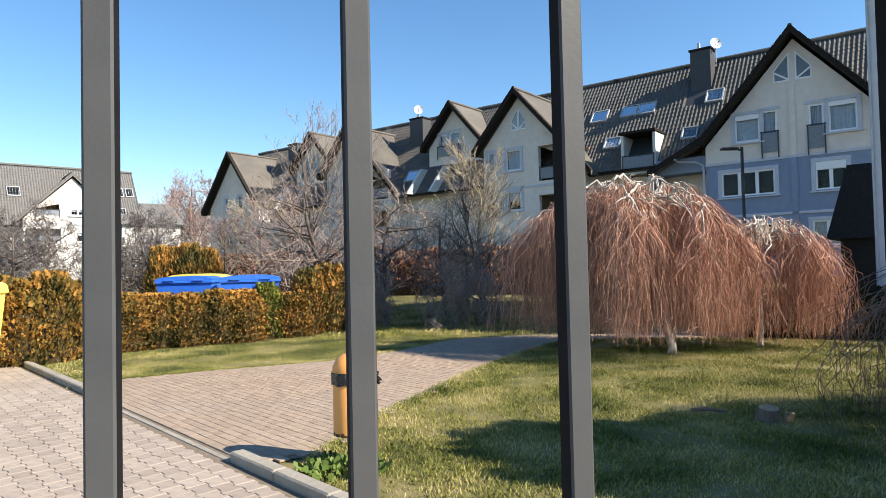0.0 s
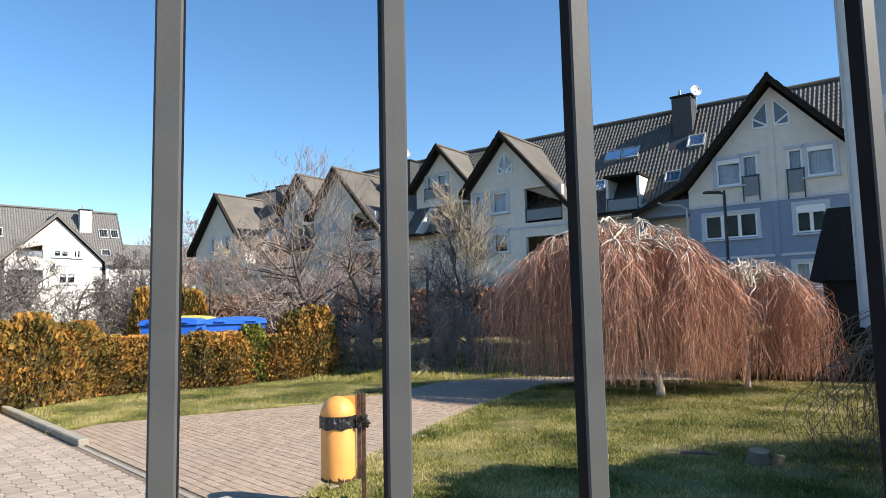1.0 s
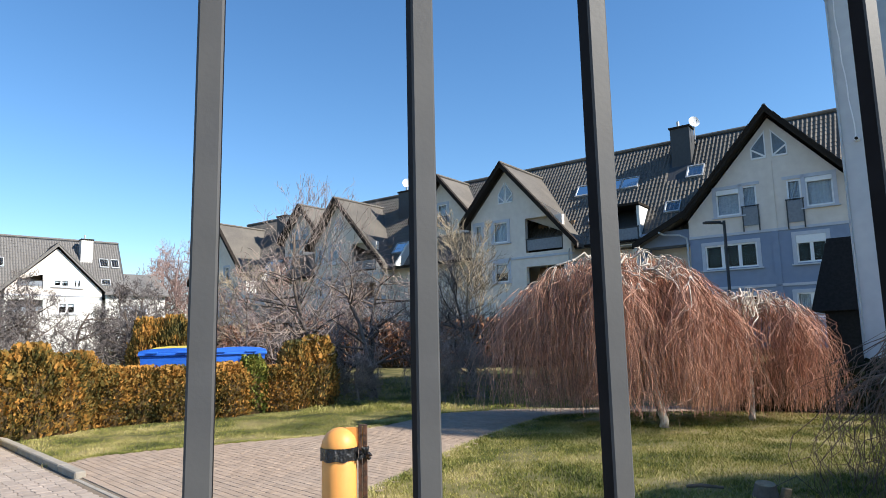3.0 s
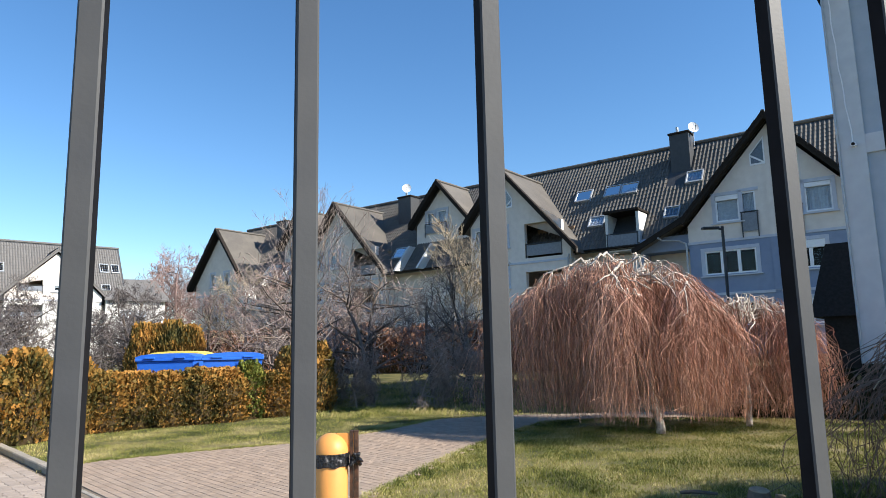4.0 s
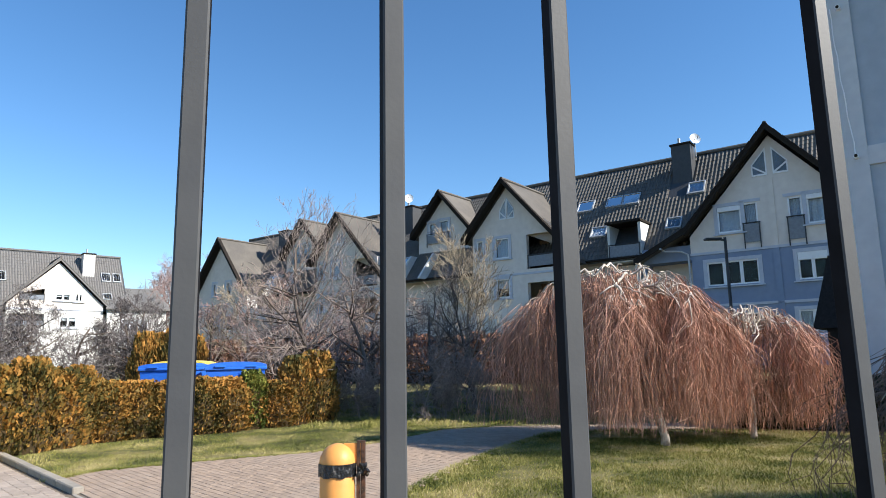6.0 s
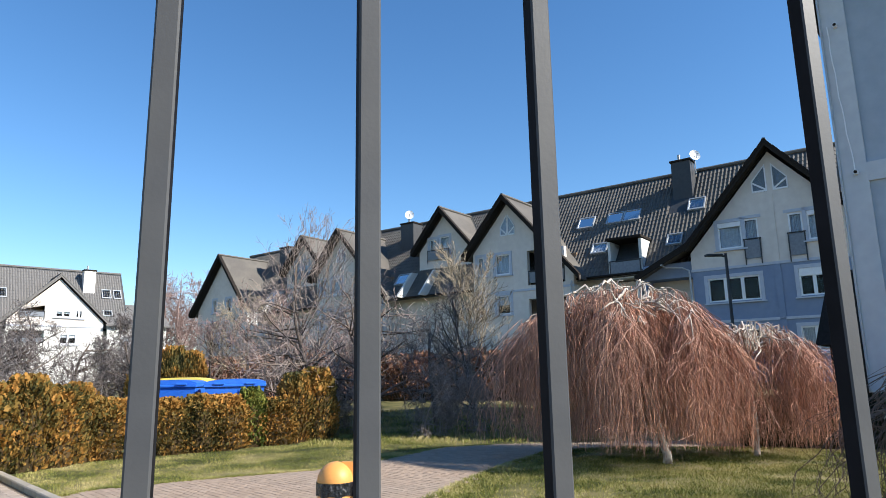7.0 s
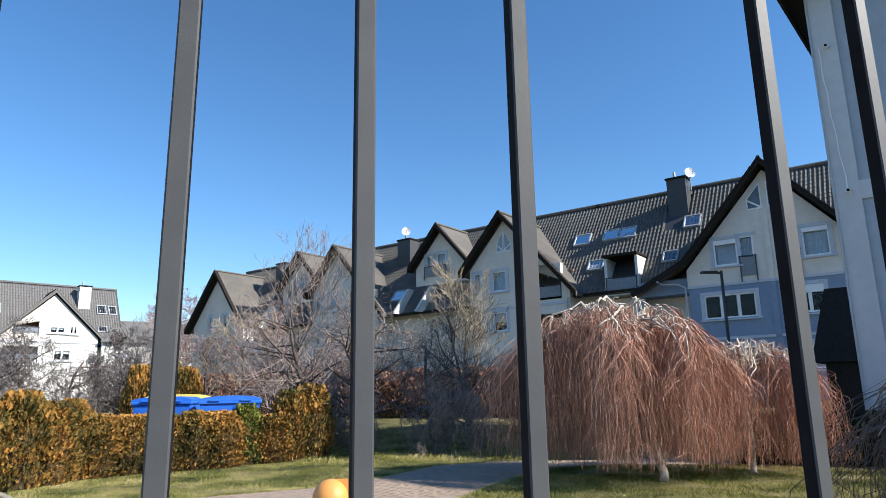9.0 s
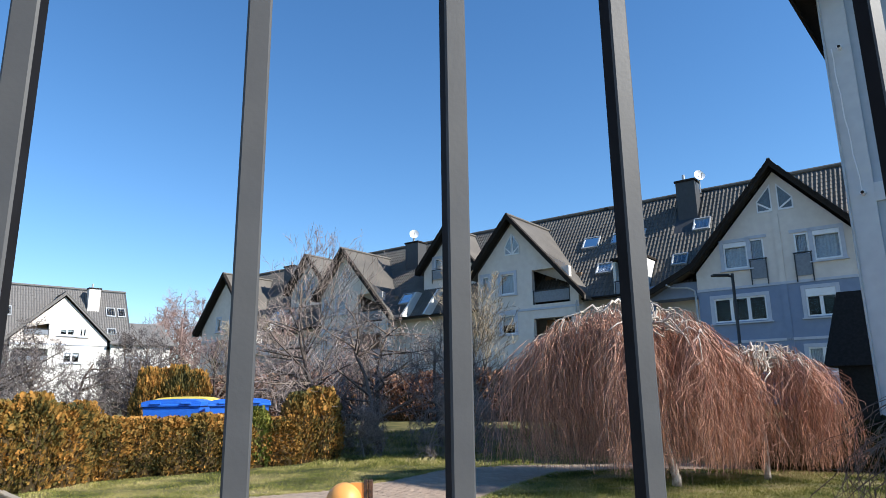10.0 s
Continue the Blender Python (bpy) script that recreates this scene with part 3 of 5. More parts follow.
wh = thing("white_house", "white rendered house with a grey roof and a bright gable", "house")
RIDGE_V, RIDGE_Z, EAVE_V, EAVE_Z = 4.0, 11.7, 0.2, 6.4
SLOPE = (RIDGE_Z - EAVE_Z) / (RIDGE_V - EAVE_V)
keep, row = row, west
main_roof(wh, -16.0, 6.0, skin=GREYTILE)
body(wh, -16.0, 6.0, 0.6, WHITE)
WW = [(-2.8, -1.0, 6.95, 7.9), (-3.5, -0.9, 4.7, 5.75), (-0.15, 1.0, 6.95, 7.5), (1.4, 1.95, 6.9, 7.6), (0.3, 1.6, 4.6, 5.5)]
gable(wh, 0, -0.4, 10.7, 1.0, 3.7, 3.7, 4.3, 4.3, WW, WHITE, verge=0.25, trim=GREYTILE)
for i, (a, b, c, d) in enumerate(WW):
    if i > 1:
        window(wh, a, b, c, d, -0.4, (0, 0.5, 1), row, False, 0.3)
    else:
        lb = Build()
        lb.box(a, b, 0.6, 0.75, c, d)
        part("loggia_back", lb, WOODLOG, wh, at=row)
        rail_panel(wh, a, b, c - 0.1, c + 0.45, -0.4)
chimney(wh, 2.4, 3.4, 2.4, 3.2, 8.5, 11.75, skin=WHITE)
for q in ((-4.6, -3.6, 8.6, 9.5), (4.0, 4.8, 9.0, 9.9), (5.0, 5.7, 9.0, 9.9), (3.9, 4.7, 7.2, 7.8)):
    skylight(wh, *q)
annex = thing("annex_building", "low white rendered annex with a grey hipped roof", "house")
a = Build()
slabs(a, 4.0, 9.2, BASE, 6.4, -0.6, -0.3, [(5.2, 7.6, 4.3, 5.4)])
a.box(8.9, 9.2, -0.3, 6, BASE, 6.4)
part("wall", a, WHITE, annex, at=row)
a = Build()
a.prism([(3.8, -1.0, 6.4), (9.5, -1.0, 6.4), (9.2, 2.5, 8.6), (6.0, 2.5, 8.6)], (0, 0, -0.15))
a.prism([(9.5, -1.0, 6.4), (9.5, 6.0, 6.4), (9.2, 2.5, 8.6)], (0, 0, -0.15))
part("roof", a, GREYTILE, annex, at=row)
window(annex, 5.2, 7.6, 4.3, 5.4, -0.6, (0, 0.33, 0.66, 1), row, False, 0.5)
row = keep

# ---------------------------------------------------------------- house close by, with wide eaves
near = thing("rendered_house", "light grey rendered house with recessed blue-grey panels and dark eaves", "house", pose(9.2, 13.6, 0, 0, 0, -42))
NL, NZ = 4.0, 10.75
b = Build()
b.box(0, 0.48, 0.0, 0.3, 0, NZ)
part("corner_pilaster", b, GREYWALL, near, "light grey rendered corner pilaster")
for z0, z1 in ((5.53, 5.95), (0, 0.5)):
    b = Build()
    b.box(0.48, NL, 0.01, 0.3, z0, z1)
    part("wall_band", b, GREYWALL, near)
for q in ((0, 0.3, 0.3, 8), (NL - 0.3, NL, 0.3, 8), (0.3, NL - 0.3, 7.7, 8)):
    b = Build()
    b.box(*q, 0, NZ)
    part("side_wall", b, GREYWALL, near)
for z0, z1 in ((0.5, 5.53), (5.95, NZ)):
    b = Build()
    b.box(0.48, NL, 0.07, 0.3, z0, z1)
    part("wall_panel", b, PANEL, near, "recessed blue-grey panel")
b = Build()
b.prism([(0.3, 0.05, NZ), (NL - 0.3, 0.05, NZ), (NL / 2, 0.05, NZ + 0.9)], (0, 0.25, 0))
part("gable_wall", b, GREYWALL, near)
for x in (-0.48, NL + 0.48):
    b = Build()
    b.prism([(NL / 2, -0.8, NZ + 1.35), (x, -0.8, NZ + 0.2), (x, -0.8, NZ), (NL / 2, -0.8, NZ + 1.1)], (0, 9.2, 0))
    part("roof", b, TILE, near)
b = Build()
b.box(-0.46, 0.0, -0.78, 8.38, NZ - 0.04, NZ)
part("soffit", b, DARKWOOD, near, "dark timber eaves soffit")
b = Build()
b.box(-0.52, -0.46, -0.8, 8.4, NZ - 0.18, NZ + 0.14)
part("fascia", b, DARKWOOD, near)
b = Build()
b.tube([(-0.025, -0.02, NZ - 0.1), (-0.025, -0.02, 0.0)], [0.028, 0.028], 8)
part("downpipe", b, ZINC, near, "grey downpipe")
b = Build()
b.tube([(0.1 + 0.16 * (k / 12) ** 1.5 + 0.012 * math.sin(k * 1.9), -0.012, 9.3 - 3.5 * k / 12) for k in range(13)], [0.014] * 13, 6)
part("cable", b, FRAMEW, near, "white cable run down the pilaster")
for z in (5.74, 9.25):
    c = new("wall_spotlight")
    c.parent = near
    b = Build()
    b.tube([(0.27, 0.02, z), (0.27, -0.14, z)], [0.05, 0.05], 12)
    part("housing", b, FRAMEW, c)
    b = Build()
    b.tube([(0.27, -0.141, z), (0.27, -0.148, z)], [0.036, 0.036], 12)
    part("lens", b, DARKWOOD, c)

# annex with a steep black roof behind it
shed = thing("garage_annex", "dark annex with a steep black shingled roof in shade", "annex", pose(13.75, 23.0, rise(23), 0, 0, -38))
b = Build()
b.prism([(0.0, -0.3, 2.1), (3.4, -0.3, 2.1), (3.4, 0.5, 4.75), (0.62, 0.5, 4.75)], (0, 3.4, 0))
part("roof", b, ANNEXBLACK, shed)
# wall takes the roof's black to paint the shade below the eaves
b = Build()
b.box(0.4, 3.3, 0.0, 3.0, 0, 2.1)
part("wall", b, ANNEXBLACK, shed)

# ---------------------------------------------------------------- street lamp
lamp = thing("street_lamp", "slim dark street lamp with a flat head on a short arm", "lamp", pose(9.35, 20, rise(20)))
b = Build()
b.tube([(0, 0, 0), (0, 0, 2.2), (0.05, 0, 2.25), (0.05, 0, 5.05)], [0.075, 0.07, 0.05, 0.045], 10)
part("pole", b, SLATE, lamp)
b = Build()
b.tube([(0.05, 0, 4.95), (-0.1, 0, 4.98)], [0.035, 0.035], 8)
part("arm", b, SLATE, lamp)
b = Build()
b.box(-0.6, -0.08, -0.11, 0.11, 4.96, 5.03, 0.015)
part("head", b, SLATE, lamp)

# ---------------------------------------------------------------- ground materials
def leafy(name, cols, rough=0.8, patch=1.5, scale=0.8):
    """Colours dealt out piece by piece and shifted in broad patches."""
    m = bpy.data.materials.new(name)
    m.use_nodes = True
    n, l = m.node_tree.nodes, m.node_tree.links
    p = n["Principled BSDF"]
    p.inputs["Roughness"].default_value = rough
    p.inputs["Specular IOR Level"].default_value = 0.25
    geo, co, nz, info = n.new("ShaderNodeNewGeometry"), n.new("ShaderNodeTexCoord"), n.new("ShaderNodeTexNoise"), n.new("ShaderNodeObjectInfo")
    nz.inputs["Scale"].default_value, nz.inputs["Detail"].default_value = scale, 5
    l.new(geo.outputs["Position"], nz.inputs["Vector"])
    a = n.new("ShaderNodeMath")
    a.operation, a.inputs[1].default_value = "MULTIPLY_ADD", 0.55
    l.new(geo.outputs["Random Per Island"], a.inputs[0])
    b = n.new("ShaderNodeMath")
    b.operation, b.inputs[1].default_value, b.inputs[2].default_value = "MULTIPLY_ADD", patch, 0.23 - patch * 0.5
    l.new(nz.outputs["Fac"], b.inputs[0])
    l.new(b.outputs[0], a.inputs[2])
    ramp = n.new("ShaderNodeValToRGB")
    while len(ramp.color_ramp.elements) < len(cols):
        ramp.color_ramp.elements.new(0.5)
    for i, c in enumerate(cols):
        ramp.color_ramp.elements[i].position = i / (len(cols) - 1)
        ramp.color_ramp.elements[i].color = (*c, 1)
    l.new(a.outputs[0], ramp.inputs[0])
    l.new(ramp.outputs[0], p.inputs["Base Color"])
    return m


LAWN = leafy("lawn_soil", [(0.0391, 0.043, 0.014), (0.086, 0.0821, 0.0274), (0.148, 0.129, 0.0508), (0.218, 0.179, 0.086)], 0.95, 2.6, scale=1.0)
BLADE = leafy("grass_blades", [(0.0644, 0.0845, 0.0161), (0.17, 0.182, 0.0362), (0.338, 0.306, 0.0966), (0.499, 0.418, 0.201)], 0.7, 2.4, scale=1.0)
PAVER = shader("clay_red_paver", (0.357, 0.293, 0.243), (0.304, 0.247, 0.205), 14, 0.85, bump=0.25, fine=120, vary=0.12, stain=(0.395, 0.342, 0.289), stain_scale=0.6, stain_amount=0.5)
PATHP = shader("sandy_path_paver", (0.34, 0.259, 0.194), (0.296, 0.222, 0.167), 14, 0.85, bump=0.25, fine=120, vary=0.1, stain=(0.296, 0.244, 0.2), stain_scale=0.5, stain_amount=0.5)
SAND = shader("joint_sand", (0.216, 0.172, 0.128), (0.16, 0.128, 0.096), 30, 0.95, bump=0.3, fine=200)
KERB = shader("kerb_concrete", (0.348, 0.315, 0.266), (0.296, 0.266, 0.226), 25, 0.9, bump=0.3, fine=150, vary=0.08, stain=(0.222, 0.2, 0.167), stain_scale=2, stain_amount=0.5)

b = Build()
xs = [-2000, -300, -120, -60, -30, -20, -14, -10, -6, -3, 0, 3, 6, 10, 14, 20, 30, 60, 120, 300, 2000]
ys = [-2000, -300, -60, -20, -8, -2, 4, 8, 12, 16, 18, 20, 22, 24, 26, 28, 30, 33, 36, 40, 46, 60, 120, 300, 3000]
for x0, x1 in zip(xs, xs[1:]):
    for y0, y1 in zip(ys, ys[1:]):
        b.face(*[(x, y, rise(y)) for x, y in ((x0, y0), (x1, y0), (x1, y1), (x0, y1))])
solid("ground", b, LAWN, "patchy early spring lawn, green and straw yellow", "ground", kind="structure")

# kerb line from the hedge corner past the litter bin
KO, KD = Vector((-7.46, 11.5)), Vector((0.684, -0.7295))
KN = Vector((0.7295, 0.684))       # towards the lawn
PATH_UP = [(-5.25, 9.15), (-4.95, 9.85), (-3.6, 10.62), (-2.0, 11.34), (-0.95, 12.5), (0.17, 14.3), (1.3, 14.65), (4.5, 14.7), (9.0, 13.7)]
PATH_LOW = [(9.0, 12.9), (4.2, 13.75), (2.3, 13.25), (1.2, 11.4), (0.36, 9.69), (-0.68, 7.1), (-1.12, 5.55), (-1.75, 5.42)]
PATH = PATH_UP + PATH_LOW


def inside(x, y, poly):
    hit = False
    for (x0, y0), (x1, y1) in zip(poly, poly[1:] + poly[:1]):
        if (y0 > y) != (y1 > y) and x < x0 + (y - y0) / (y1 - y0) * (x1 - x0):
            hit = not hit
    return hit


def beyond(x, y):
    """How far a place lies on the lawn's side of the kerb line."""
    return (Vector((x, y)) - KO).dot(KN)


b = Build()
b.face(*[(x, y, 0.012) for x, y in PATH])
path = solid("garden_path", b, SAND, "sandy joints under the path", "path", kind="structure")
b = Build()
far = KO - KD * 9
b.face(*[(p.x, p.y, 0.008) for p in (far, KO + KD * 18, KO + KD * 18 - KN * 16, far - KN * 16)])
drive = solid("driveway", b, SAND, "paved driveway with sandy joints", "driveway", kind="structure")


def paver_outline(kind):
    if kind == "double_t":
        h = [(-0.098, -0.08), (-0.06, -0.08), (-0.033, -0.06), (0.033, -0.06), (0.06, -0.08), (0.098, -0.08)]
        return h + [(-x, -y) for x, y in h]
    return [(-0.098, -0.048), (0.098, -0.048), (0.098, 0.048), (-0.098, 0.048)]


def paver_add(b, kind, m):
    o = paver_outline(kind)
    i, n = len(b.v), len(o)
    for f, z in ((1.0, 0.0), (1.0, 0.010), (0.94, 0.014)):
        b.v += [tuple(m @ Vector((x * f, y * f, z))) for x, y in o]
    for r in range(2):
        for k in range(n):
            j = (k + 1) % n
            b.f.append((i + r * n + k, i + r * n + j, i + r * n + n + j, i + r * n + n + k))
    b.f.append(tuple(i + 2 * n + k for k in range(n)))


# ---------------------------------------------------------------- growing things
TWIG = shader("red_brown_twig", (0.52, 0.28, 0.185), (0.34, 0.18, 0.125), 5, 0.6, bump=0.0, vary=0.6)
LIMB = shader("pale_grey_bark", (0.6, 0.54, 0.46), (0.48, 0.43, 0.37), 14, 0.9, bump=0.2, stain=(0.2, 0.17, 0.15), stain_scale=5, stain_amount=0.6)
BIRCH = shader("birch_bark", (0.62, 0.55, 0.48), (0.5, 0.42, 0.36), 12, 0.7, bump=0.3, stain=(0.12, 0.1, 0.08), stain_scale=6, stain_amount=0.9)
BARK = shader("dark_bark", (0.11, 0.085, 0.07), (0.15, 0.12, 0.1), 12, 0.9, bump=0.4, vary=0.3)
# darker twig copy: the nearest weeping tree's shade put into its colour
DIMTWIG = shader("shade_darkened_twig", (0.13, 0.08, 0.06), (0.09, 0.06, 0.045), 5, 0.6, bump=0.0, vary=0.4)
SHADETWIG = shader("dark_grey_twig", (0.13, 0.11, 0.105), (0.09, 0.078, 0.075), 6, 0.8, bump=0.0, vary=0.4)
GREYTWIG = shader("grey_twig", (0.27, 0.215, 0.185), (0.2, 0.16, 0.14), 6, 0.8, bump=0.0, vary=0.4)
STRAW = shader("straw_twig", (0.31, 0.255, 0.175), (0.25, 0.2, 0.14), 6, 0.8, bump=0.0, vary=0.35)
ROSE = shader("rosy_twig", (0.3, 0.2, 0.17), (0.25, 0.17, 0.15), 6, 0.8, bump=0.0, vary=0.35)


def weeping(label, x, y, height, rx, ry, seed, n_twigs, trunk_r=0.068, lean=(0, 0), low=0.3, twig_r=0.0042, group="", mat=None, reach=(0.3, 0.8), shoots=3):
    """A weeping tree: pale limbs arching out of a short trunk, bare twigs hanging from them."""
    rnd = random.Random(seed)
    t = thing("weeping_tree", label, "tree", pose(x, y, rise(y)), group)
    fork = height * 0.78
    top = Vector((lean[0], lean[1], fork))
    b = Build()
    b.tube([(0, 0, -0.03), (0.01, 0, 0.12), (lean[0] * 0.3 + 0.03, lean[1] * 0.3, fork * 0.35), (lean[0] * 0.6 - 0.02, lean[1] * 0.6, fork * 0.7), top], [trunk_r * 1.3, trunk_r * 1.08, trunk_r, trunk_r * 0.85, trunk_r * 0.7], 12)
    part("trunk", b, BIRCH, t, "pale flaking trunk", smooth=True)
    starts = []
    limbs = Build()

    edge = low + 1.15

    def dome(r):
        return height - (height - edge) * min(r, 1.15) ** 2.3

    def limb(p0, ang, reach, r, depth, s0=0.0):
        n = 9
        pts = [p0.copy()]
        wob = rnd.uniform(-0.6, 0.6)
        hang = rnd.uniform(-0.38, 0.1)
        rad0 = math.hypot((p0.x - top.x) / rx, (p0.y - top.y) / ry)
        for i in range(1, n + 1):
            s = i / n
            a = ang + wob * s * s + rnd.uniform(-0.05, 0.05)
            x = p0.x + math.cos(a) * reach * rx * s
            y = p0.y + math.sin(a) * reach * ry * s
            rad = math.hypot((x - top.x) / rx, (y - top.y) / ry)
            want = dome(rad) + hang * min(s * 2, 1)
            k = min(s * 2.4, 1.0)
            pts.append(Vector((x, y, p0.z * (1 - k) + want * k + rnd.uniform(-0.1, 0.1) * min(reach, 0.7))))
        limbs.tube(pts, [r * (1 - 0.85 * i / n) + 0.003 for i in range(n + 1)], 5)
        for i in range(2 if depth < 2 else 4, n):
            for _ in range(2):
                starts.append((pts[i].lerp(pts[i + 1], rnd.random()), (pts[i + 1] - pts[i]).normalized()))
        if depth:
            for i in rnd.sample(range(2, 8), 3):
                limb(pts[i], ang + rnd.choice((-1, 1)) * rnd.uniform(0.3, 1.0), reach * rnd.uniform(0.25, 0.5), r * 0.55, depth - 1)

    n_l = 17
    for i in range(n_l):
        limb(top + Vector((0, 0, rnd.uniform(-0.3, 0.0))), 2 * math.pi * (i + rnd.uniform(-0.35, 0.35)) / n_l, rnd.uniform(*reach), trunk_r * rnd.uniform(0.36, 0.62), 2)
    part("branchwork", limbs, LIMB, t, "pale grey arching limbs", smooth=True)
    tw = Build()
    made = 0
    while made < n_twigs:
        p, way = rnd.choice(starts)
        rad = math.hypot((p.x - top.x) / rx, (p.y - top.y) / ry)
        if rad < 0.45 and rnd.random() < 0.6:
            continue
        made += 1
        if p.y < 0.3 and abs(0.94 * p.x - 0.33 * p.y) < 0.3 and rnd.random() < 0.9:  # the crown is thin before the trunk
            continue
        p = p - Vector((rnd.gauss(0, 0.07), rnd.gauss(0, 0.07), 0.02))
        a = math.atan2(way.y, way.x) + rnd.gauss(0, 0.6)
        out = abs(rnd.gauss(0.12 + 0.34 * rad, 0.24))
        end = low + abs(rnd.gauss(0, 0.14)) + 0.25 * max(rad - 0.8, 0) + (rnd.uniform(0.1, 0.9) if rnd.random() < 0.35 else 0)
        drop = max(p.z - end, 0.2)
        n = 8
        kink = Vector((0, 0, 0))
        pts = []
        for i in range(n + 1):
            f = i / n
            h = out * (1 - (1 - f) ** 2.4)
            kink = kink * 0.8 + Vector((rnd.gauss(0, 0.022), rnd.gauss(0, 0.022), 0))
            pts.append(Vector((p.x + math.cos(a) * h, p.y + math.sin(a) * h, p.z - drop * f ** 1.25)) + kink * min(i, 3))
        r = twig_r * rnd.uniform(0.5, 1.3)
        tw.tube(pts, [r * (1 - 0.5 * i / n) for i in range(n + 1)], 3)
        for _ in range(shoots):
            i = rnd.randrange(1, n)
            q = pts[i]
            d = Vector((rnd.gauss(0, 0.11), rnd.gauss(0, 0.11), -rnd.uniform(0.1, 0.45)))
            if q.z + d.z > low * 0.6:
                tw.tube([q, q + d * 0.4 + Vector((d.x * 0.5, d.y * 0.5, 0.02)), q + d], [r * 0.65, r * 0.5, r * 0.3], 3)
    tagged(part("crown", tw, mat or TWIG, t, "dense red-brown hanging twigs"), kind="stuff")
    return t


def bare_tree(name, label, x, y, height, seed, mat, counts=(9, 6, 5, 3), spread=0.9, upright=0.25, trunk=0.35, r0=0.07, rmin=0.0045, place=True, bark=None):
    """A leafless tree grown by forking."""
    rnd = random.Random(seed)
    t = thing(name, label, "tree" if "tree" in name else "shrub", pose(x, y, rise(y)))
    wood, fine = Build(), Build()

    def grow(p, d, length, r, level):
        n = 5 if level < 2 else 4
        pts = [p.copy()]
        for i in range(n):
            d = (d + Vector((rnd.gauss(0, 0.12), rnd.gauss(0, 0.12), rnd.gauss(0, 0.08) + upright * 0.22))).normalized()
            pts.append(pts[-1] + d * length / n)
        (wood if level < 2 else fine).tube(pts, [max(r * (1 - 0.65 * i / n), rmin * 0.8) for i in range(n + 1)], (8, 5, 3, 3, 3)[level])
        if level >= len(counts):
            return
        for k in range(counts[level]):
            f = rnd.uniform(trunk if level == 0 else 0.25, 1.0)
            i = min(int(f * n), n - 1)
            q = pts[i].lerp(pts[i + 1], f * n - i)
            a = rnd.uniform(0, 2 * math.pi)
            ax = (pts[i + 1] - pts[i]).normalized()
            e = ax.cross(Vector((math.cos(a), math.sin(a), 0.3))).normalized()
            nd = (ax * (1 - spread * 0.5) + e * spread).normalized()
            grow(q, nd, length * rnd.uniform(0.42, 0.72) * (1.15 - 0.5 * f), max(r * 0.5 * (1.2 - 0.6 * f), rmin), level + 1)

    grow(Vector((0, 0, -0.03)), Vector((0, 0, 1)), height * 0.72, r0, 0)
    part("trunk", wood, bark or BARK, t, "dark trunk and main branches", smooth=True)
    tagged(part("crown", fine, mat, t, "fine bare twigs"), kind="stuff")
    return t


THUJA = leafy("rusty_thuja", [(0.0314, 0.0336, 0.0101), (0.0896, 0.0739, 0.019), (0.213, 0.125, 0.0269), (0.347, 0.162, 0.0336), (0.37, 0.196, 0.0504)], 0.75, scale=1.3, patch=1.9)
GREENTHUJA = leafy("green_thuja", [(0.03, 0.05, 0.012), (0.07, 0.09, 0.015), (0.15, 0.17, 0.03), (0.2, 0.17, 0.03)], 0.75, scale=1.1)
CORE = shader("dry_inner_growth", (0.085, 0.055, 0.024), (0.05, 0.036, 0.018), 9, 0.95, bump=0.5, fine=20)
BEECH = leafy("rusty_beech_leaves", [(0.1, 0.05, 0.03), (0.2, 0.095, 0.055), (0.28, 0.14, 0.085), (0.3, 0.19, 0.13)], 0.8, scale=0.6)


def spray(b, p, out, size, rnd):
    """A ragged flat frond: a stem with lobes to both sides."""
    up = (Vector((0, 0, 1)) + out * rnd.uniform(0.2, 1.0) + Vector((rnd.gauss(0, 0.35), rnd.gauss(0, 0.35), 0))).normalized()
    side = up.cross(Vector((rnd.gauss(0, 1), rnd.gauss(0, 1), rnd.gauss(0, 0.3)))).normalized()
    tip = p + up * size
    i = len(b.v)
    w = size * 0.36
    b.v += [tuple(q) for q in (p, p + up * size * 0.35 + side * w, p + up * size * 0.5 + side * w * 0.3, p + up * size * 0.8 + side * w * 0.7, tip, p + up * size * 0.75 - side * w * 0.6, p + up * size * 0.5 - side * w * 0.25, p + up * size * 0.3 - side * w)]
    b.f += [(i, i + 1, i + 2, i + 6, i + 7), (i + 2, i + 3, i + 4, i + 5, i + 6)]


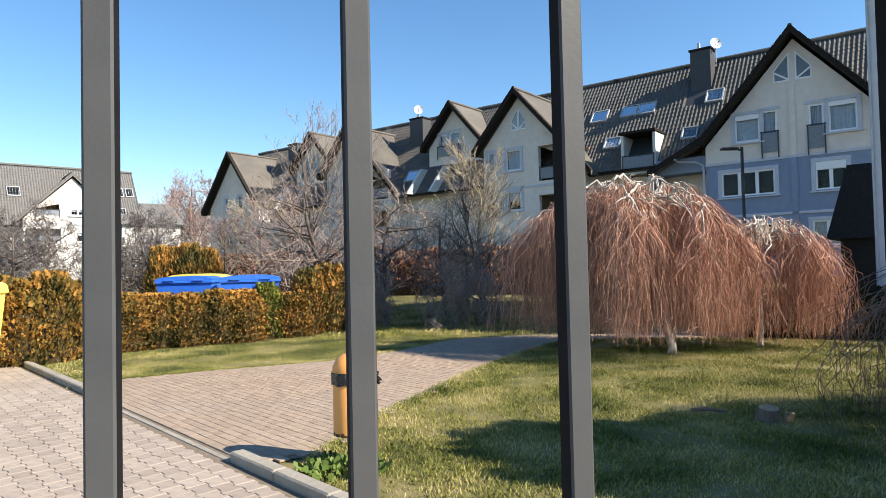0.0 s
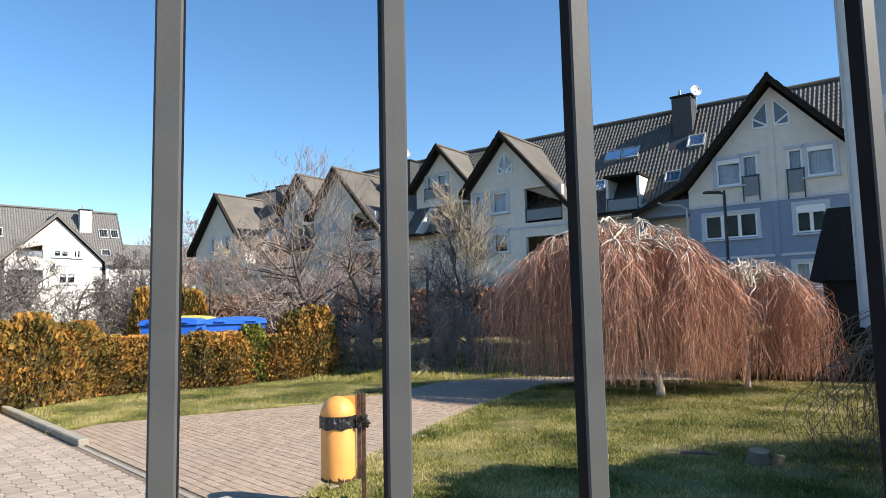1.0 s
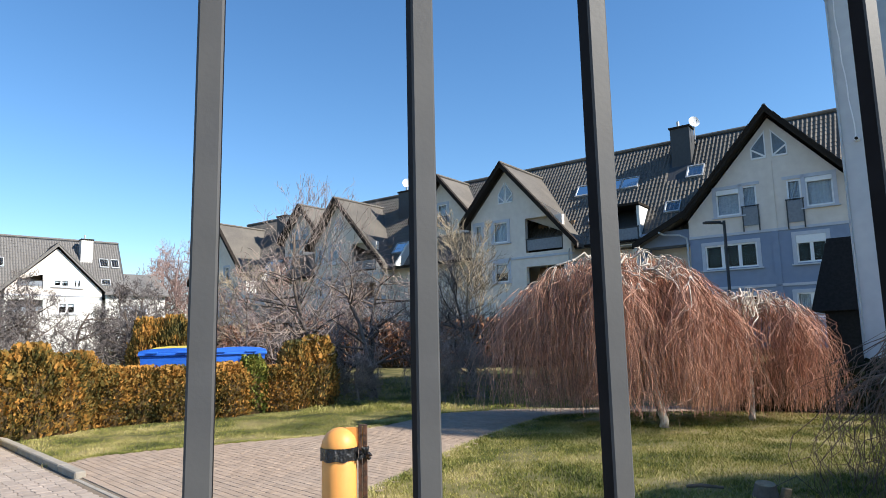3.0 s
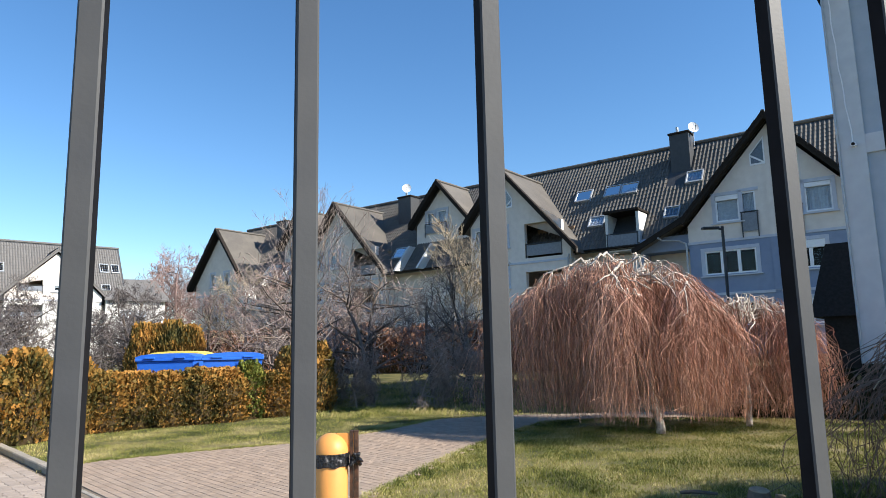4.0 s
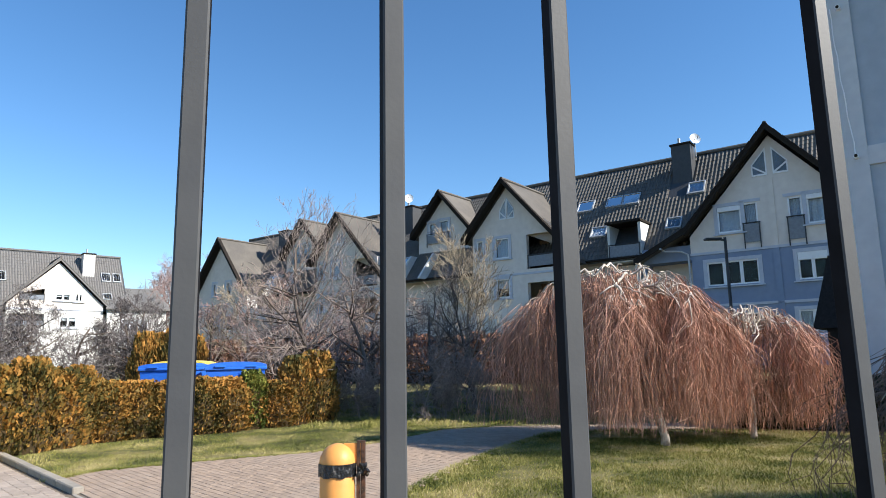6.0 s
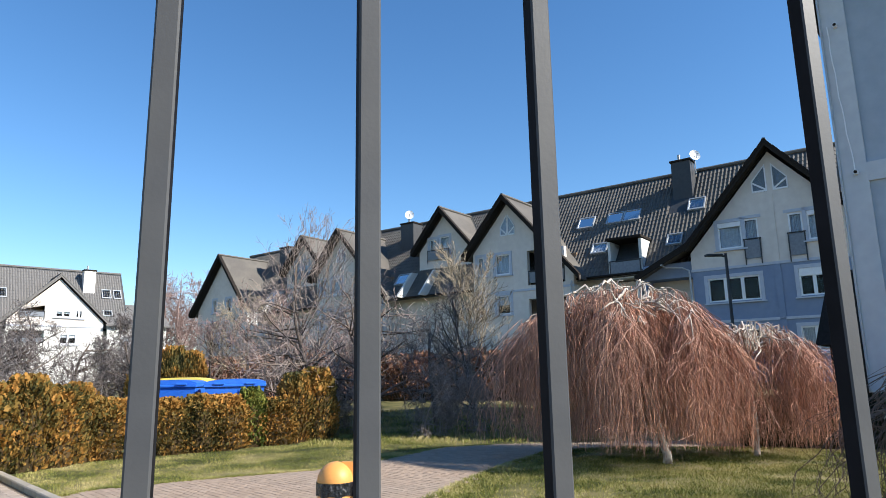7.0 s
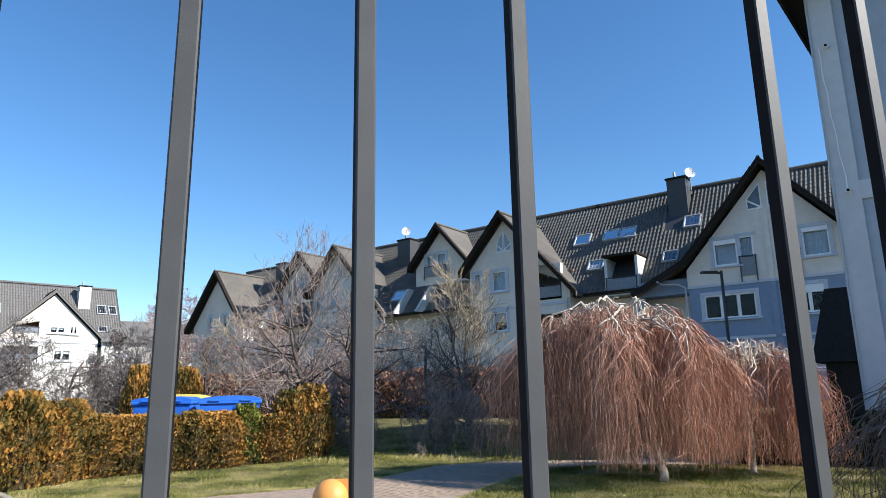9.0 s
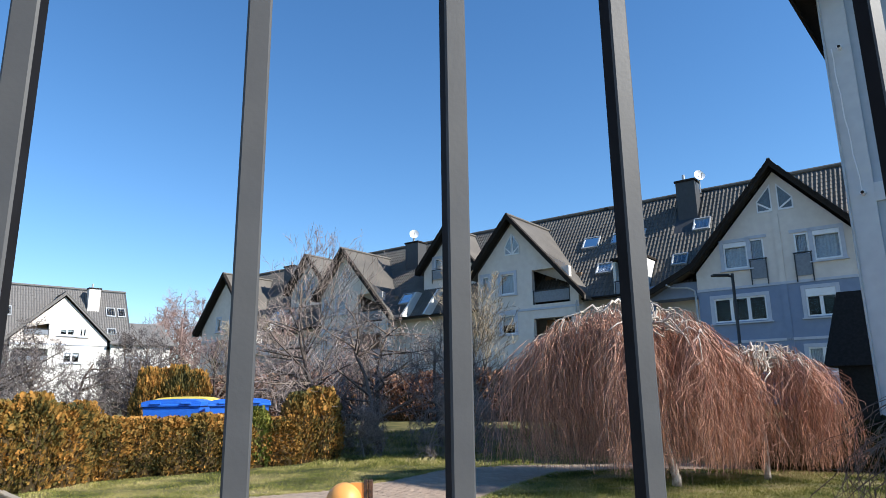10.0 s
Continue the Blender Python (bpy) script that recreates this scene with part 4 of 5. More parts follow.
def bush_meshes(seed, wide, high, n, size, mat, box=False, deep=None):
    """Core and fronds of one clipped evergreen."""
    rnd = random.Random(seed)
    deep = deep or wide
    core, fr = Build(), Build()
    rings, seg = 7, 12
    prof = lambda f: (1.0 - 0.12 * f - 0.6 * max(f - 0.6, 0) ** 1.2 * 2.0) * (0.86 + 0.14 * min(f * 6, 1))
    lump = [[rnd.uniform(0.78, 1.1) for _ in range(seg)] for _ in range(rings + 1)]

    def at(f, a, k=1.0):
        i, j = min(int(f * rings), rings - 1), int(a / (2 * math.pi) * seg) % seg
        r = lump[i][j] * prof(f) * k
        return Vector((math.cos(a) * r * wide * 0.5, math.sin(a) * r * deep * 0.5, f * high))

    for i in range(rings):
        for j in range(seg):
            a0, a1 = 2 * math.pi * j / seg, 2 * math.pi * (j + 1) / seg
            q = [Vector((math.cos(a) * wide * 0.37 * prof(f), math.sin(a) * deep * 0.37 * prof(f), f * high * 0.9)) for f, a in ((i / rings, a0), (i / rings, a1), ((i + 1) / rings, a1), ((i + 1) / rings, a0))]
            core.face(*q)
    for _ in range(n):
        f = rnd.random() ** 0.85
        a = rnd.uniform(0, 2 * math.pi)
        p = at(f, a, rnd.uniform(0.72, 1.02))
        out = Vector((math.cos(a), math.sin(a), 0.2))
        spray(fr, p, out, size * rnd.uniform(0.6, 1.35), rnd)
    for _ in range(n // 4):  # leading shoots
        a, f = rnd.uniform(0, 2 * math.pi), rnd.uniform(0.72, 1.0)
        p = at(f, a, rnd.uniform(0.1, 1.0))
        spray(fr, p, Vector((0, 0, 1)), size * rnd.uniform(1.0, 2.4), rnd)
    return core.mesh("inner_growth", CORE), fr.mesh("foliage", mat)


def bush(name, label, category, pair, m, group):
    t = thing(name, label, category, m, group)
    part("inner_growth", pair[0], None, t)
    tagged(part("foliage", pair[1], None, t), kind="stuff")
    return t


# hedge of rusty thujas beside the driveway, and round the bins
kinds = [bush_meshes(40 + i, 1.05, 1.5, 5200, 0.068, THUJA) for i in range(4)]
green = bush_meshes(50, 0.8, 1.5, 3200, 0.075, GREENTHUJA)
line = [Vector(p) for p in ((-10.8, 11.6), (-9.0, 11.7), (-7.5, 11.9), (-7.0, 13.5), (-4.9, 14.85), (-2.75, 16.9))]
rnd = random.Random(7)
spots = []
for p, q in zip(line, line[1:]):
    n = max(int((q - p).length / 0.5), 1)
    spots += [p.lerp(q, (i + 0.5) / n) for i in range(n)]
for i, p in enumerate(spots):
    g = abs(p.x + 4.25) < 0.32
    low = rnd.uniform(0.64, 0.82) if -6.9 < p.x < -3.6 and p.y > 13.6 else 1.0
    h = rnd.uniform(0.92, 1.16) * low * (0.95 if g else 1)
    w = rnd.uniform(1.0, 1.35)
    bush("thuja_bush", "green-tipped thuja in the rusty hedge" if g else "rusty orange and olive thuja in a clipped hedge", "hedge plant", green if g else kinds[i % 4],
         Matrix.Translation((p.x, p.y, 0)) @ Matrix.Rotation(rnd.uniform(0, 6.28), 4, "Z") @ Matrix.Diagonal((w, w, h, 1)), "thuja hedge")
for i in range(4):
    x, y = -8.35 + i * 0.42, 19.2 + rnd.uniform(-0.25, 0.25)
    h = 1.45
    bush("thuja_bush", "taller rusty thuja behind the waste containers", "hedge plant", kinds[i % 4], Matrix.Translation((x, y, rise(y))) @ Matrix.Rotation(i * 1.7, 4, "Z") @ Matrix.Diagonal((1.0, 1.0, h * rnd.uniform(0.9, 1.06), 1)), "tall thuja hedge")

# rusty beech hedges far behind the lawn
beech = [bush_meshes(70 + i, 1.8, 1.9, 1500, 0.16, BEECH) for i in range(2)]
for i in range(30):
    x, y = -14 + i * 0.8, 31.5 - i * 0.16 + rnd.uniform(-0.15, 0.15)
    bush("beech_hedge_plant", "rust-brown beech hedge plant with dry leaves", "hedge plant", beech[i % 2], Matrix.Translation((x, y, rise(y))) @ Matrix.Rotation(i * 2.1, 4, "Z") @ Matrix.Diagonal((1.0, 1.0, rnd.uniform(0.9, 1.02), 1)), "beech hedge")

# dark evergreens by the grey house; their near-black leaves also paint its deep shade
SHADY = leafy("shade_black_evergreen_leaves", [(0.008, 0.012, 0.006), (0.014, 0.022, 0.01), (0.025, 0.035, 0.014)], 0.7)
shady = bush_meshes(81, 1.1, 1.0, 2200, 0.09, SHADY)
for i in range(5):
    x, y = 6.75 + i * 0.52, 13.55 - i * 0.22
    bush("evergreen_shrub", "dark evergreen shrub, coloured near black for the deep shade by the grey house", "shrub", shady, Matrix.Translation((x, y, 0)) @ Matrix.Rotation(i * 1.3, 4, "Z") @ Matrix.Diagonal((1, 1, 0.85 + 0.06 * (i % 3), 1)), "evergreen shrubs")

# weeping trees
weeping("weeping tree with dense bare red-brown twigs and a pale trunk", 4.0, 11.4, 3.1, 2.5, 2.3, 3, 3500, low=0.32, twig_r=0.0054, lean=(-0.6, 0.2), group="weeping trees")
weeping("lower weeping tree with bare red-brown twigs beside another", 5.85, 12.0, 2.36, 1.55, 1.7, 5, 1700, 0.05, low=0.16, twig_r=0.0052, group="weeping trees")
weeping("weeping tree with pale arching limbs and thin twigs coloured dark for shade", 6.25, 4.45, 2.9, 2.6, 2.8, 9, 3600, 0.055, low=0.06, twig_r=0.005, group="weeping trees", mat=DIMTWIG, reach=(0.55, 1.08), shoots=3)

# unseen evergreen beside the lawn, added so that its shade falls over the grass
tall = thing("shade_evergreen", "unseen tall dark green evergreen, added to shade the lawn", "tree", pose(7.2, 3.1, 0))
b = Build()
b.tube([(0, 0, -0.05), (0.02, 0, 0.5), (0, 0, 2.2)], [0.17, 0.13, 0.06], 10)
part("trunk", b, BARK, tall)
core, fronds = bush_meshes(82, 3.1, 4.4, 5200, 0.22, GREENTHUJA)
part("inner_growth", core, None, tall).location = (0, 0, 0.35)
leaves = tagged(part("foliage", fronds, None, tall), kind="stuff")
leaves.location = (0, 0, 0.35)

# bare trees
bare_tree("bare_tree", "tall slender bare tree with upright twigs", -3.7, 20.0, 7.0, 11, GREYTWIG, (12, 6, 5, 2), 0.6, 0.75, 0.2, 0.06, 0.0052)
bare_tree("bare_tree", "dark bare fruit tree with a broad low crown", -1.55, 18.0, 5.0, 12, SHADETWIG, (14, 8, 6), 1.1, 0.02, 0.2, 0.08, 0.007)
bare_tree("bare_tree", "grey-brown bare fruit tree with drooping crooked limbs", -3.15, 18.6, 5.2, 61, GREYTWIG, (16, 9, 5), 1.15, 0.0, 0.18, 0.085, 0.0075)
bare_tree("bare_tree", "grey-brown bare fruit tree with drooping crooked limbs", -1.9, 20.4, 5.0, 62, GREYTWIG, (16, 9, 5), 1.15, 0.05, 0.15, 0.08, 0.008)
bare_tree("bare_tree", "grey-brown bare fruit tree beside the path", 0.1, 19.6, 4.4, 63, GREYTWIG, (14, 8, 5), 1.1, 0.05, 0.12, 0.07, 0.0075)
bare_tree("bare_tree", "bare reddish tree with a round twiggy crown", -4.6, 21.5, 4.6, 64, ROSE, (14, 8, 6), 1.0, 0.15, 0.12, 0.06, 0.0072)
bare_tree("bare_tree", "dark bare fruit tree with crooked twigs", 1.2, 19.0, 4.4, 13, SHADETWIG, (12, 8, 6), 0.95, 0.15, 0.15, 0.07, 0.0065)
bare_tree("bare_tree", "straw-coloured bare tree with fine upright twigs", 1.3, 23.0, 5.6, 14, STRAW, (15, 8, 5, 3), 0.55, 0.5, 0.08, 0.06, 0.007, bark=STRAW)
bare_tree("bare_tree", "bare reddish tree with a round twiggy crown", -5.6, 23.5, 4.5, 15, ROSE, (11, 7, 5, 2), 0.95, 0.2, 0.15, 0.07, 0.008)
bare_tree("bare_tree", "bare reddish tree with a round twiggy crown", -8.4, 25.0, 4.2, 16, ROSE, (11, 7, 5, 2), 0.95, 0.2, 0.15, 0.07, 0.0085)
bare_tree("bare_tree", "straw-coloured bare tree with fine upright twigs", -6.9, 24.5, 4.6, 20, STRAW, (11, 7, 5, 2), 0.7, 0.4, 0.15, 0.06, 0.008)
bare_tree("bare_tree", "bare reddish tree with a round twiggy crown", -2.6, 22.5, 4.4, 21, ROSE, (11, 7, 5, 2), 1.0, 0.2, 0.15, 0.07, 0.008)
for i, (x, y, h) in enumerate(((-15.5, 25.5, 4.6), (-18.6, 27.0, 5.0), (-12.6, 28.0, 4.8), (-17.0, 24.5, 4.2), (-11.4, 24.6, 3.9), (-21.5, 33.0, 5.2), (-14.0, 30.0, 4.8), (-14.4, 21.5, 3.9), (-12.0, 22.0, 3.8), (-10.4, 22.8, 3.7))):
    bare_tree("bare_tree", "dark bare tree with crooked branches by the white house", x, y, h, 170 + i, SHADETWIG, (12, 8, 6, 3), 1.1, 0.08, 0.12, 0.08, 0.0085)
for i, (x, y, h) in enumerate(((-33, 86, 16), (-37.5, 90, 15.5), (-29.5, 88, 13.5))):
    bare_tree("bare_tree", "distant rosy bare tree with a rounded crown", x, y, h, 30 + i, ROSE, (13, 8, 6, 4), 1.0, 0.25, 0.15, 0.25, 0.025, bark=ROSE)
for i, (x, y, h) in enumerate(((-0.2, 17.0, 2.2), (-1.9, 17.2, 2.0), (0.9, 17.6, 2.0), (-3.0, 17.8, 2.0))):
    bare_tree("bare_shrub", "low sprawling bare shrub with pale branches", x, y, h, 24 + i, GREYTWIG, (20, 10, 6, 2), 1.3, -0.15, 0.03, 0.022, 0.0045, bark=GREYTWIG)

# ---------------------------------------------------------------- litter bin
ORANGE = shader("sun_faded_orange_plastic", (0.718, 0.317, 0.0782), (0.662, 0.285, 0.069), 8, 0.5, bump=0.03, stain=(0.607, 0.294, 0.092), stain_scale=5, stain_amount=0.4)
FOIL = shader("black_bin_liner", (0.012, 0.012, 0.013), (0.02, 0.02, 0.022), 20, 0.18, bump=0.9, fine=35)
RUST = shader("rusty_painted_steel", (0.022, 0.014, 0.01), (0.05, 0.026, 0.014), 30, 0.7, bump=0.3, stain=(0.16, 0.065, 0.03), stain_scale=18, stain_amount=0.6)
can = thing("litter_bin", "faded orange domed litter bin on a rusty post", "litter bin", pose(-0.79, 5.36, 0))
R0 = 0.14
b = Build()
b.lathe([(R0 * 0.9, 0.245), (R0, 0.25), (R0 * 1.0, 0.27), (R0 * 1.0, 0.67), (R0 * 0.97, 0.68)], 40)
part("drum", b, ORANGE, can, "orange plastic drum", smooth=True)
b = Build()
b.lathe([(R0 * 1.03, 0.755)] + [(R0 * 1.03 * math.cos(radians(a)), 0.765 + R0 * 1.05 * math.sin(radians(a))) for a in range(0, 90, 9)] + [(0.004, 0.765 + R0 * 1.05)], 40)
part("dome", b, ORANGE, can, "orange domed lid", smooth=True)
b = Build()
n = 64
for k in range(n):
    q = []
    for kk, z in ((k, 0), (k + 1, 0), (k + 1, 1), (k, 1)):
        a = 2 * math.pi * kk / n
        r = R0 * 1.07 + 0.003 * math.sin(kk * 2.3) + 0.003 * math.sin(kk * 5.1)
        q.append((r * math.cos(a), r * math.sin(a), (0.662 + 0.006 * math.sin(kk * 0.7)) if z == 0 else 0.762))
    b.face(*q)
part("liner", b, FOIL, can, "crumpled black bin liner band")
b = Build()
rr = random.Random(3)
for k in range(26):
    a0, a1 = 2 * math.pi * k / 26, 2 * math.pi * (k + 1) / 26
    h0 = 0.262 + rr.uniform(0, 0.03)
    r = R0 * 1.006
    b.face((r * math.cos(a0), r * math.sin(a0), 0.25), (r * math.cos(a1), r * math.sin(a1), 0.25), (r * math.cos(a1), r * math.sin(a1), 0.258 + rr.uniform(0, 0.02)), (r * math.cos(a0), r * math.sin(a0), h0))
part("rust_rim", b, RUST, can, "rusted lower rim")
b = Build()
b.box(0.155, 0.185, -0.02, 0.02, 0.25, 0.93, 0.003)
part("bracket", b, RUST, can)
b = Build()
b.prism([(0.05, -0.012, 0.91), (0.19, -0.012, 0.91), (0.19, -0.012, 0.76), (0.14, -0.012, 0.74)], (0, 0.024, 0))
part("back_plate", b, ORANGE, can)
b = Build()
b.box(0.19, 0.225, -0.018, 0.018, 0.0, 0.93, 0.004)
part("post", b, RUST, can, "rusty dark steel post")
for z in (0.86, 0.55, 0.35):
    b = Build()
    b.tube([(0.2, -0.03, z), (0.2, -0.017, z)], [0.008, 0.008], 6)
    part("bolt", b, RUST, can)
b = Build()
for k in range(9):
    a = rr.uniform(0, 6.28)
    d = Vector((math.cos(a), rr.uniform(-0.8, 0.2), math.sin(a))) * rr.uniform(0.04, 0.07)
    o = Vector((0.205, -0.03, 0.7))
    b.tube([o, o + d * 0.6 + Vector((0, 0, 0.01)), o + d], [0.016, 0.02, 0.006], 5)
part("liner_knot", b, FOIL, can, "knotted end of the liner")

# ---------------------------------------------------------------- waste containers
BINBLUE = shader("blue_container_plastic", (0.025, 0.15, 0.66), (0.022, 0.13, 0.6), 5, 0.4, bump=0.02, stain=(0.05, 0.16, 0.5), stain_scale=2, stain_amount=0.4)
BINYELLOW = shader("yellow_container_plastic", (0.82, 0.64, 0.12), (0.76, 0.59, 0.11), 5, 0.4, bump=0.02, stain=(0.8, 0.66, 0.2), stain_scale=2, stain_amount=0.5)
BINBLACK = shader("dark_container_plastic", (0.02, 0.021, 0.024), None, 5, 0.5, bump=0.02)


def container(label, m, lid_m, body_m):
    c = thing("waste_container", label, "waste container", m, "waste containers")
    b = Build()
    w0, w1, d0, d1 = 0.56, 0.66, 0.4, 0.5
    b.v += [(-w0, -d0, 0.2), (w0, -d0, 0.2), (w0, d0, 0.2), (-w0, d0, 0.2), (-w1, -d1, 1.33), (w1, -d1, 1.33), (w1, d1, 1.33), (-w1, d1, 1.33)]
    b.f += [(3, 2, 1, 0), (4, 5, 6, 7), (0, 1, 5, 4), (1, 2, 6, 5), (2, 3, 7, 6), (3, 0, 4, 7)]
    part("body", b, body_m, c)
    b = Build()
    b.box(-0.7, 0.7, -0.54, 0.54, 1.32, 1.39, 0.015)
    part("rim", b, body_m, c)
    b = Build()
    n = 10
    arc = [(-0.69, 1.392)] + [(-0.69 + 1.38 * k / n, 1.43 + 0.075 * math.sin(math.pi * k / n) ** 0.45) for k in range(n + 1)] + [(0.69, 1.392)]
    b.prism([(x, -0.53, z) for x, z in arc], (0, 1.06, 0))
    part("lid", b, lid_m, c, "domed plastic lid")
    for x in (-0.35, 0.35):
        b = Build()
        b.box(x - 0.12, x + 0.12, -0.575, -0.535, 1.38, 1.42, 0.008)
        part("handle", b, lid_m, c)
    for x, y in ((-0.45, -0.3), (0.45, -0.3), (-0.45, 0.3), (0.45, 0.3)):
        wh_ = new("wheel")
        wh_.parent = c
        b = Build()
        b.tube([(x - 0.025, y, 0.1), (x + 0.025, y, 0.1)], [0.1, 0.1], 16)
        part("tyre", b, BINBLACK, wh_)
        b = Build()
        b.box(x - 0.045, x + 0.045, y - 0.03, y + 0.03, 0.1, 0.22, 0.004)
        part("fork", b, ZINC, wh_)
    return c


container("blue plastic waste container with a domed lid behind the hedge", pose(-6.38, 16.3, 0.03, 0, 0, 4), BINBLUE, BINBLUE)
container("blue plastic waste container standing at an angle behind the hedge", pose(-4.72, 15.85, 0.03, 0, 0, 14), BINBLUE, BINBLUE)
container("waste container with a pale yellow lid behind a blue one", pose(-6.6, 17.5, 0.08, 0, 0, 2), BINYELLOW, BINYELLOW)
container("yellow waste container standing on the driveway by the hedge", pose(-8.02, 10.75, 0.02, 0, 0, -46), BINYELLOW, BINYELLOW)

# ---------------------------------------------------------------- tree stump and low walls
STUMP = shader("cut_wood", (0.4, 0.3, 0.2), (0.3, 0.22, 0.14), 20, 0.85, bump=0.3, stain=(0.16, 0.12, 0.09), stain_scale=6, stain_amount=0.6)
st = thing("tree_stump", "low cut tree stump with a pale sawn face", "stump", pose(3.2, 6.45, 0, 8, 0, 0))
b = Build()
b.lathe([(0.15, -0.05), (0.12, 0.03), (0.1, 0.12), (0.095, 0.14)], 18)
part("bark", b, BARK, st)
b = Build()
b.lathe([(0.092, 0.136), (0.09, 0.146)], 18)
part("sawn_face", b, STUMP, st)
b = Build()
b.box(0.1, 0.22, -0.1, -0.06, 0.0, 0.14, 0.01, pose(0, 0, 0, 0, 14, 20))
part("split_slab", b, STUMP, st)
log = Build()
log.tube([(2.6, 6.9, 0.03), (2.75, 6.88, 0.04), (2.95, 6.8, 0.03)], [0.016, 0.02, 0.013], 8)
solid("fallen_branch", log, BARK, "short fallen branch lying in the grass", "branch")

BRICK = shader("red_brick", (0.36, 0.17, 0.11), (0.3, 0.14, 0.095), 12, 0.9, bump=0.2, vary=0.2)
for x0, x1, y, z1, mat, lab in ((-9.5, -4.6, 34.0, 0.5, WHITE, "low white garden wall behind the lawn"), (-3.6, -0.8, 33.5, 0.5, WHITE, "low white garden wall behind the lawn"), (-0.6, 1.1, 31.0, 0.95, BRICK, "short red brick wall with a pale foot")):
    g = rise(y)
    b = Build()
    b.box(x0, x1, y, y + 0.25, g - 0.05, g + z1, 0.02)
    w = solid("garden_wall", b, mat, lab, "wall")
gf = thing("garden_fence", "low dark wooden garden fence along the far lawn", "fence")
for i in range(26):
    x = -9 + i * 0.55
    b = Build()
    b.box(x - 0.04, x + 0.04, 28.9, 28.98, rise(29) - 0.05, rise(29) + 0.6, 0.008)
    part("post", b, DARKWOOD, gf)
for z in (0.2, 0.5):
    b = Build()
    b.box(-9.1, 5, 28.86, 28.9, rise(29) + z, rise(29) + z + 0.08, 0.006)
    part("rail", b, DARKWOOD, gf)

# ---------------------------------------------------------------- grass
def blades(name, test, x0, x1, y0, y1, n, seed, high):
    rnd = random.Random(seed)
    b = Build()
    k = 0
    while k < n:
        # denser towards the driveway
        x, y = rnd.uniform(x0, x1), y0 + (y1 - y0) * rnd.random() ** 1.3
        if not test(x, y):
            k += 0.2
            continue
        k += 1
        clump = 0.5 + noise.noise(Vector((x * 1.3, y * 1.3, 3.0))) * 0.5
        if clump < 0.36 and rnd.random() < 0.6:
            continue
        h = high * rnd.uniform(0.5, 1.2) * (0.6 + clump)
        a, l = rnd.uniform(0, 6.283), rnd.uniform(0.2, 1.1)
        dx, dy = math.cos(a), math.sin(a)
        w = 0.004 + 0.003 * rnd.random()
        z = rise(y) - 0.004
        i = len(b.v)
        b.v += [(x - dy * w, y + dx * w, z), (x + dy * w, y - dx * w, z), (x + dx * l * h * 0.4 + dy * w * 0.7, y + dy * l * h * 0.4 - dx * w * 0.7, z + h * 0.62), (x + dx * l * h, y + dy * l * h, z + h), (x + dx * l * h * 0.4 - dy * w * 0.7, y + dy * l * h * 0.4 + dx * w * 0.7, z + h * 0.62)]
        b.f.append((i, i + 1, i + 2, i + 3, i + 4))
    return solid(name, b, BLADE, "short tufted lawn grass, green mixed with straw", "grass", kind="stuff")


lawn_ok = lambda x, y: beyond(x, y) > 0.1 and not inside(x, y, PATH)
blades("lawn_grass", lambda x, y: lawn_ok(x, y) and x > -1.2 and x < 1.5 + 0.75 * y, -1.2, 8.5, 3.4, 13.6, 130000, 1, 0.036)
blades("verge_grass", lambda x, y: lawn_ok(x, y) and x < 0.5 and y > 8.8, -7.6, 0.5, 8.8, 17.5, 42000, 2, 0.028)
blades("far_grass", lambda x, y: lawn_ok(x, y), -3.0, 4.0, 15.0, 24.0, 9000, 3, 0.09)
edge = Build()
rnd = random.Random(8)
for chain, n in ((PATH_UP[:7], 9000), (PATH_LOW[1:7], 9000)):
    legs = [(Vector(a), Vector(c)) for a, c in zip(chain, chain[1:])]
    for _ in range(n):
        a, c = rnd.choices(legs, [(c - a).length for a, c in legs])[0]
        o = a.lerp(c, rnd.random()) + Vector((rnd.gauss(0, 0.045), rnd.gauss(0, 0.045)))
        h, w, t = rnd.uniform(0.02, 0.055), 0.006, rnd.uniform(0, 6.283)
        dx, dy = math.cos(t), math.sin(t)
        edge.face((o.x - dy * w, o.y + dx * w, 0.0), (o.x + dy * w, o.y - dx * w, 0.0), (o.x + dx * h * 0.8, o.y + dy * h * 0.8, h + 0.01))
solid("edge_grass", edge, BLADE, "grass creeping over the edges of the path", "grass", kind="stuff")
weed = Build()
rr = random.Random(12)
for _ in range(260):
    a, r = rr.uniform(0, 6.28), rr.random() ** 0.6 * 0.28
    spray(weed, Vector((-0.83 + math.cos(a) * r * 1.2, 5.2 + math.sin(a) * r, 0.0)), Vector((math.cos(a), math.sin(a), 0)), rr.uniform(0.05, 0.12), rr)
solid("weeds", weed, leafy("weed_leaves", [(0.04, 0.08, 0.015), (0.09, 0.14, 0.03), (0.14, 0.18, 0.05)], 0.6), "clump of green weeds at the foot of the bin post", "weeds", kind="stuff")

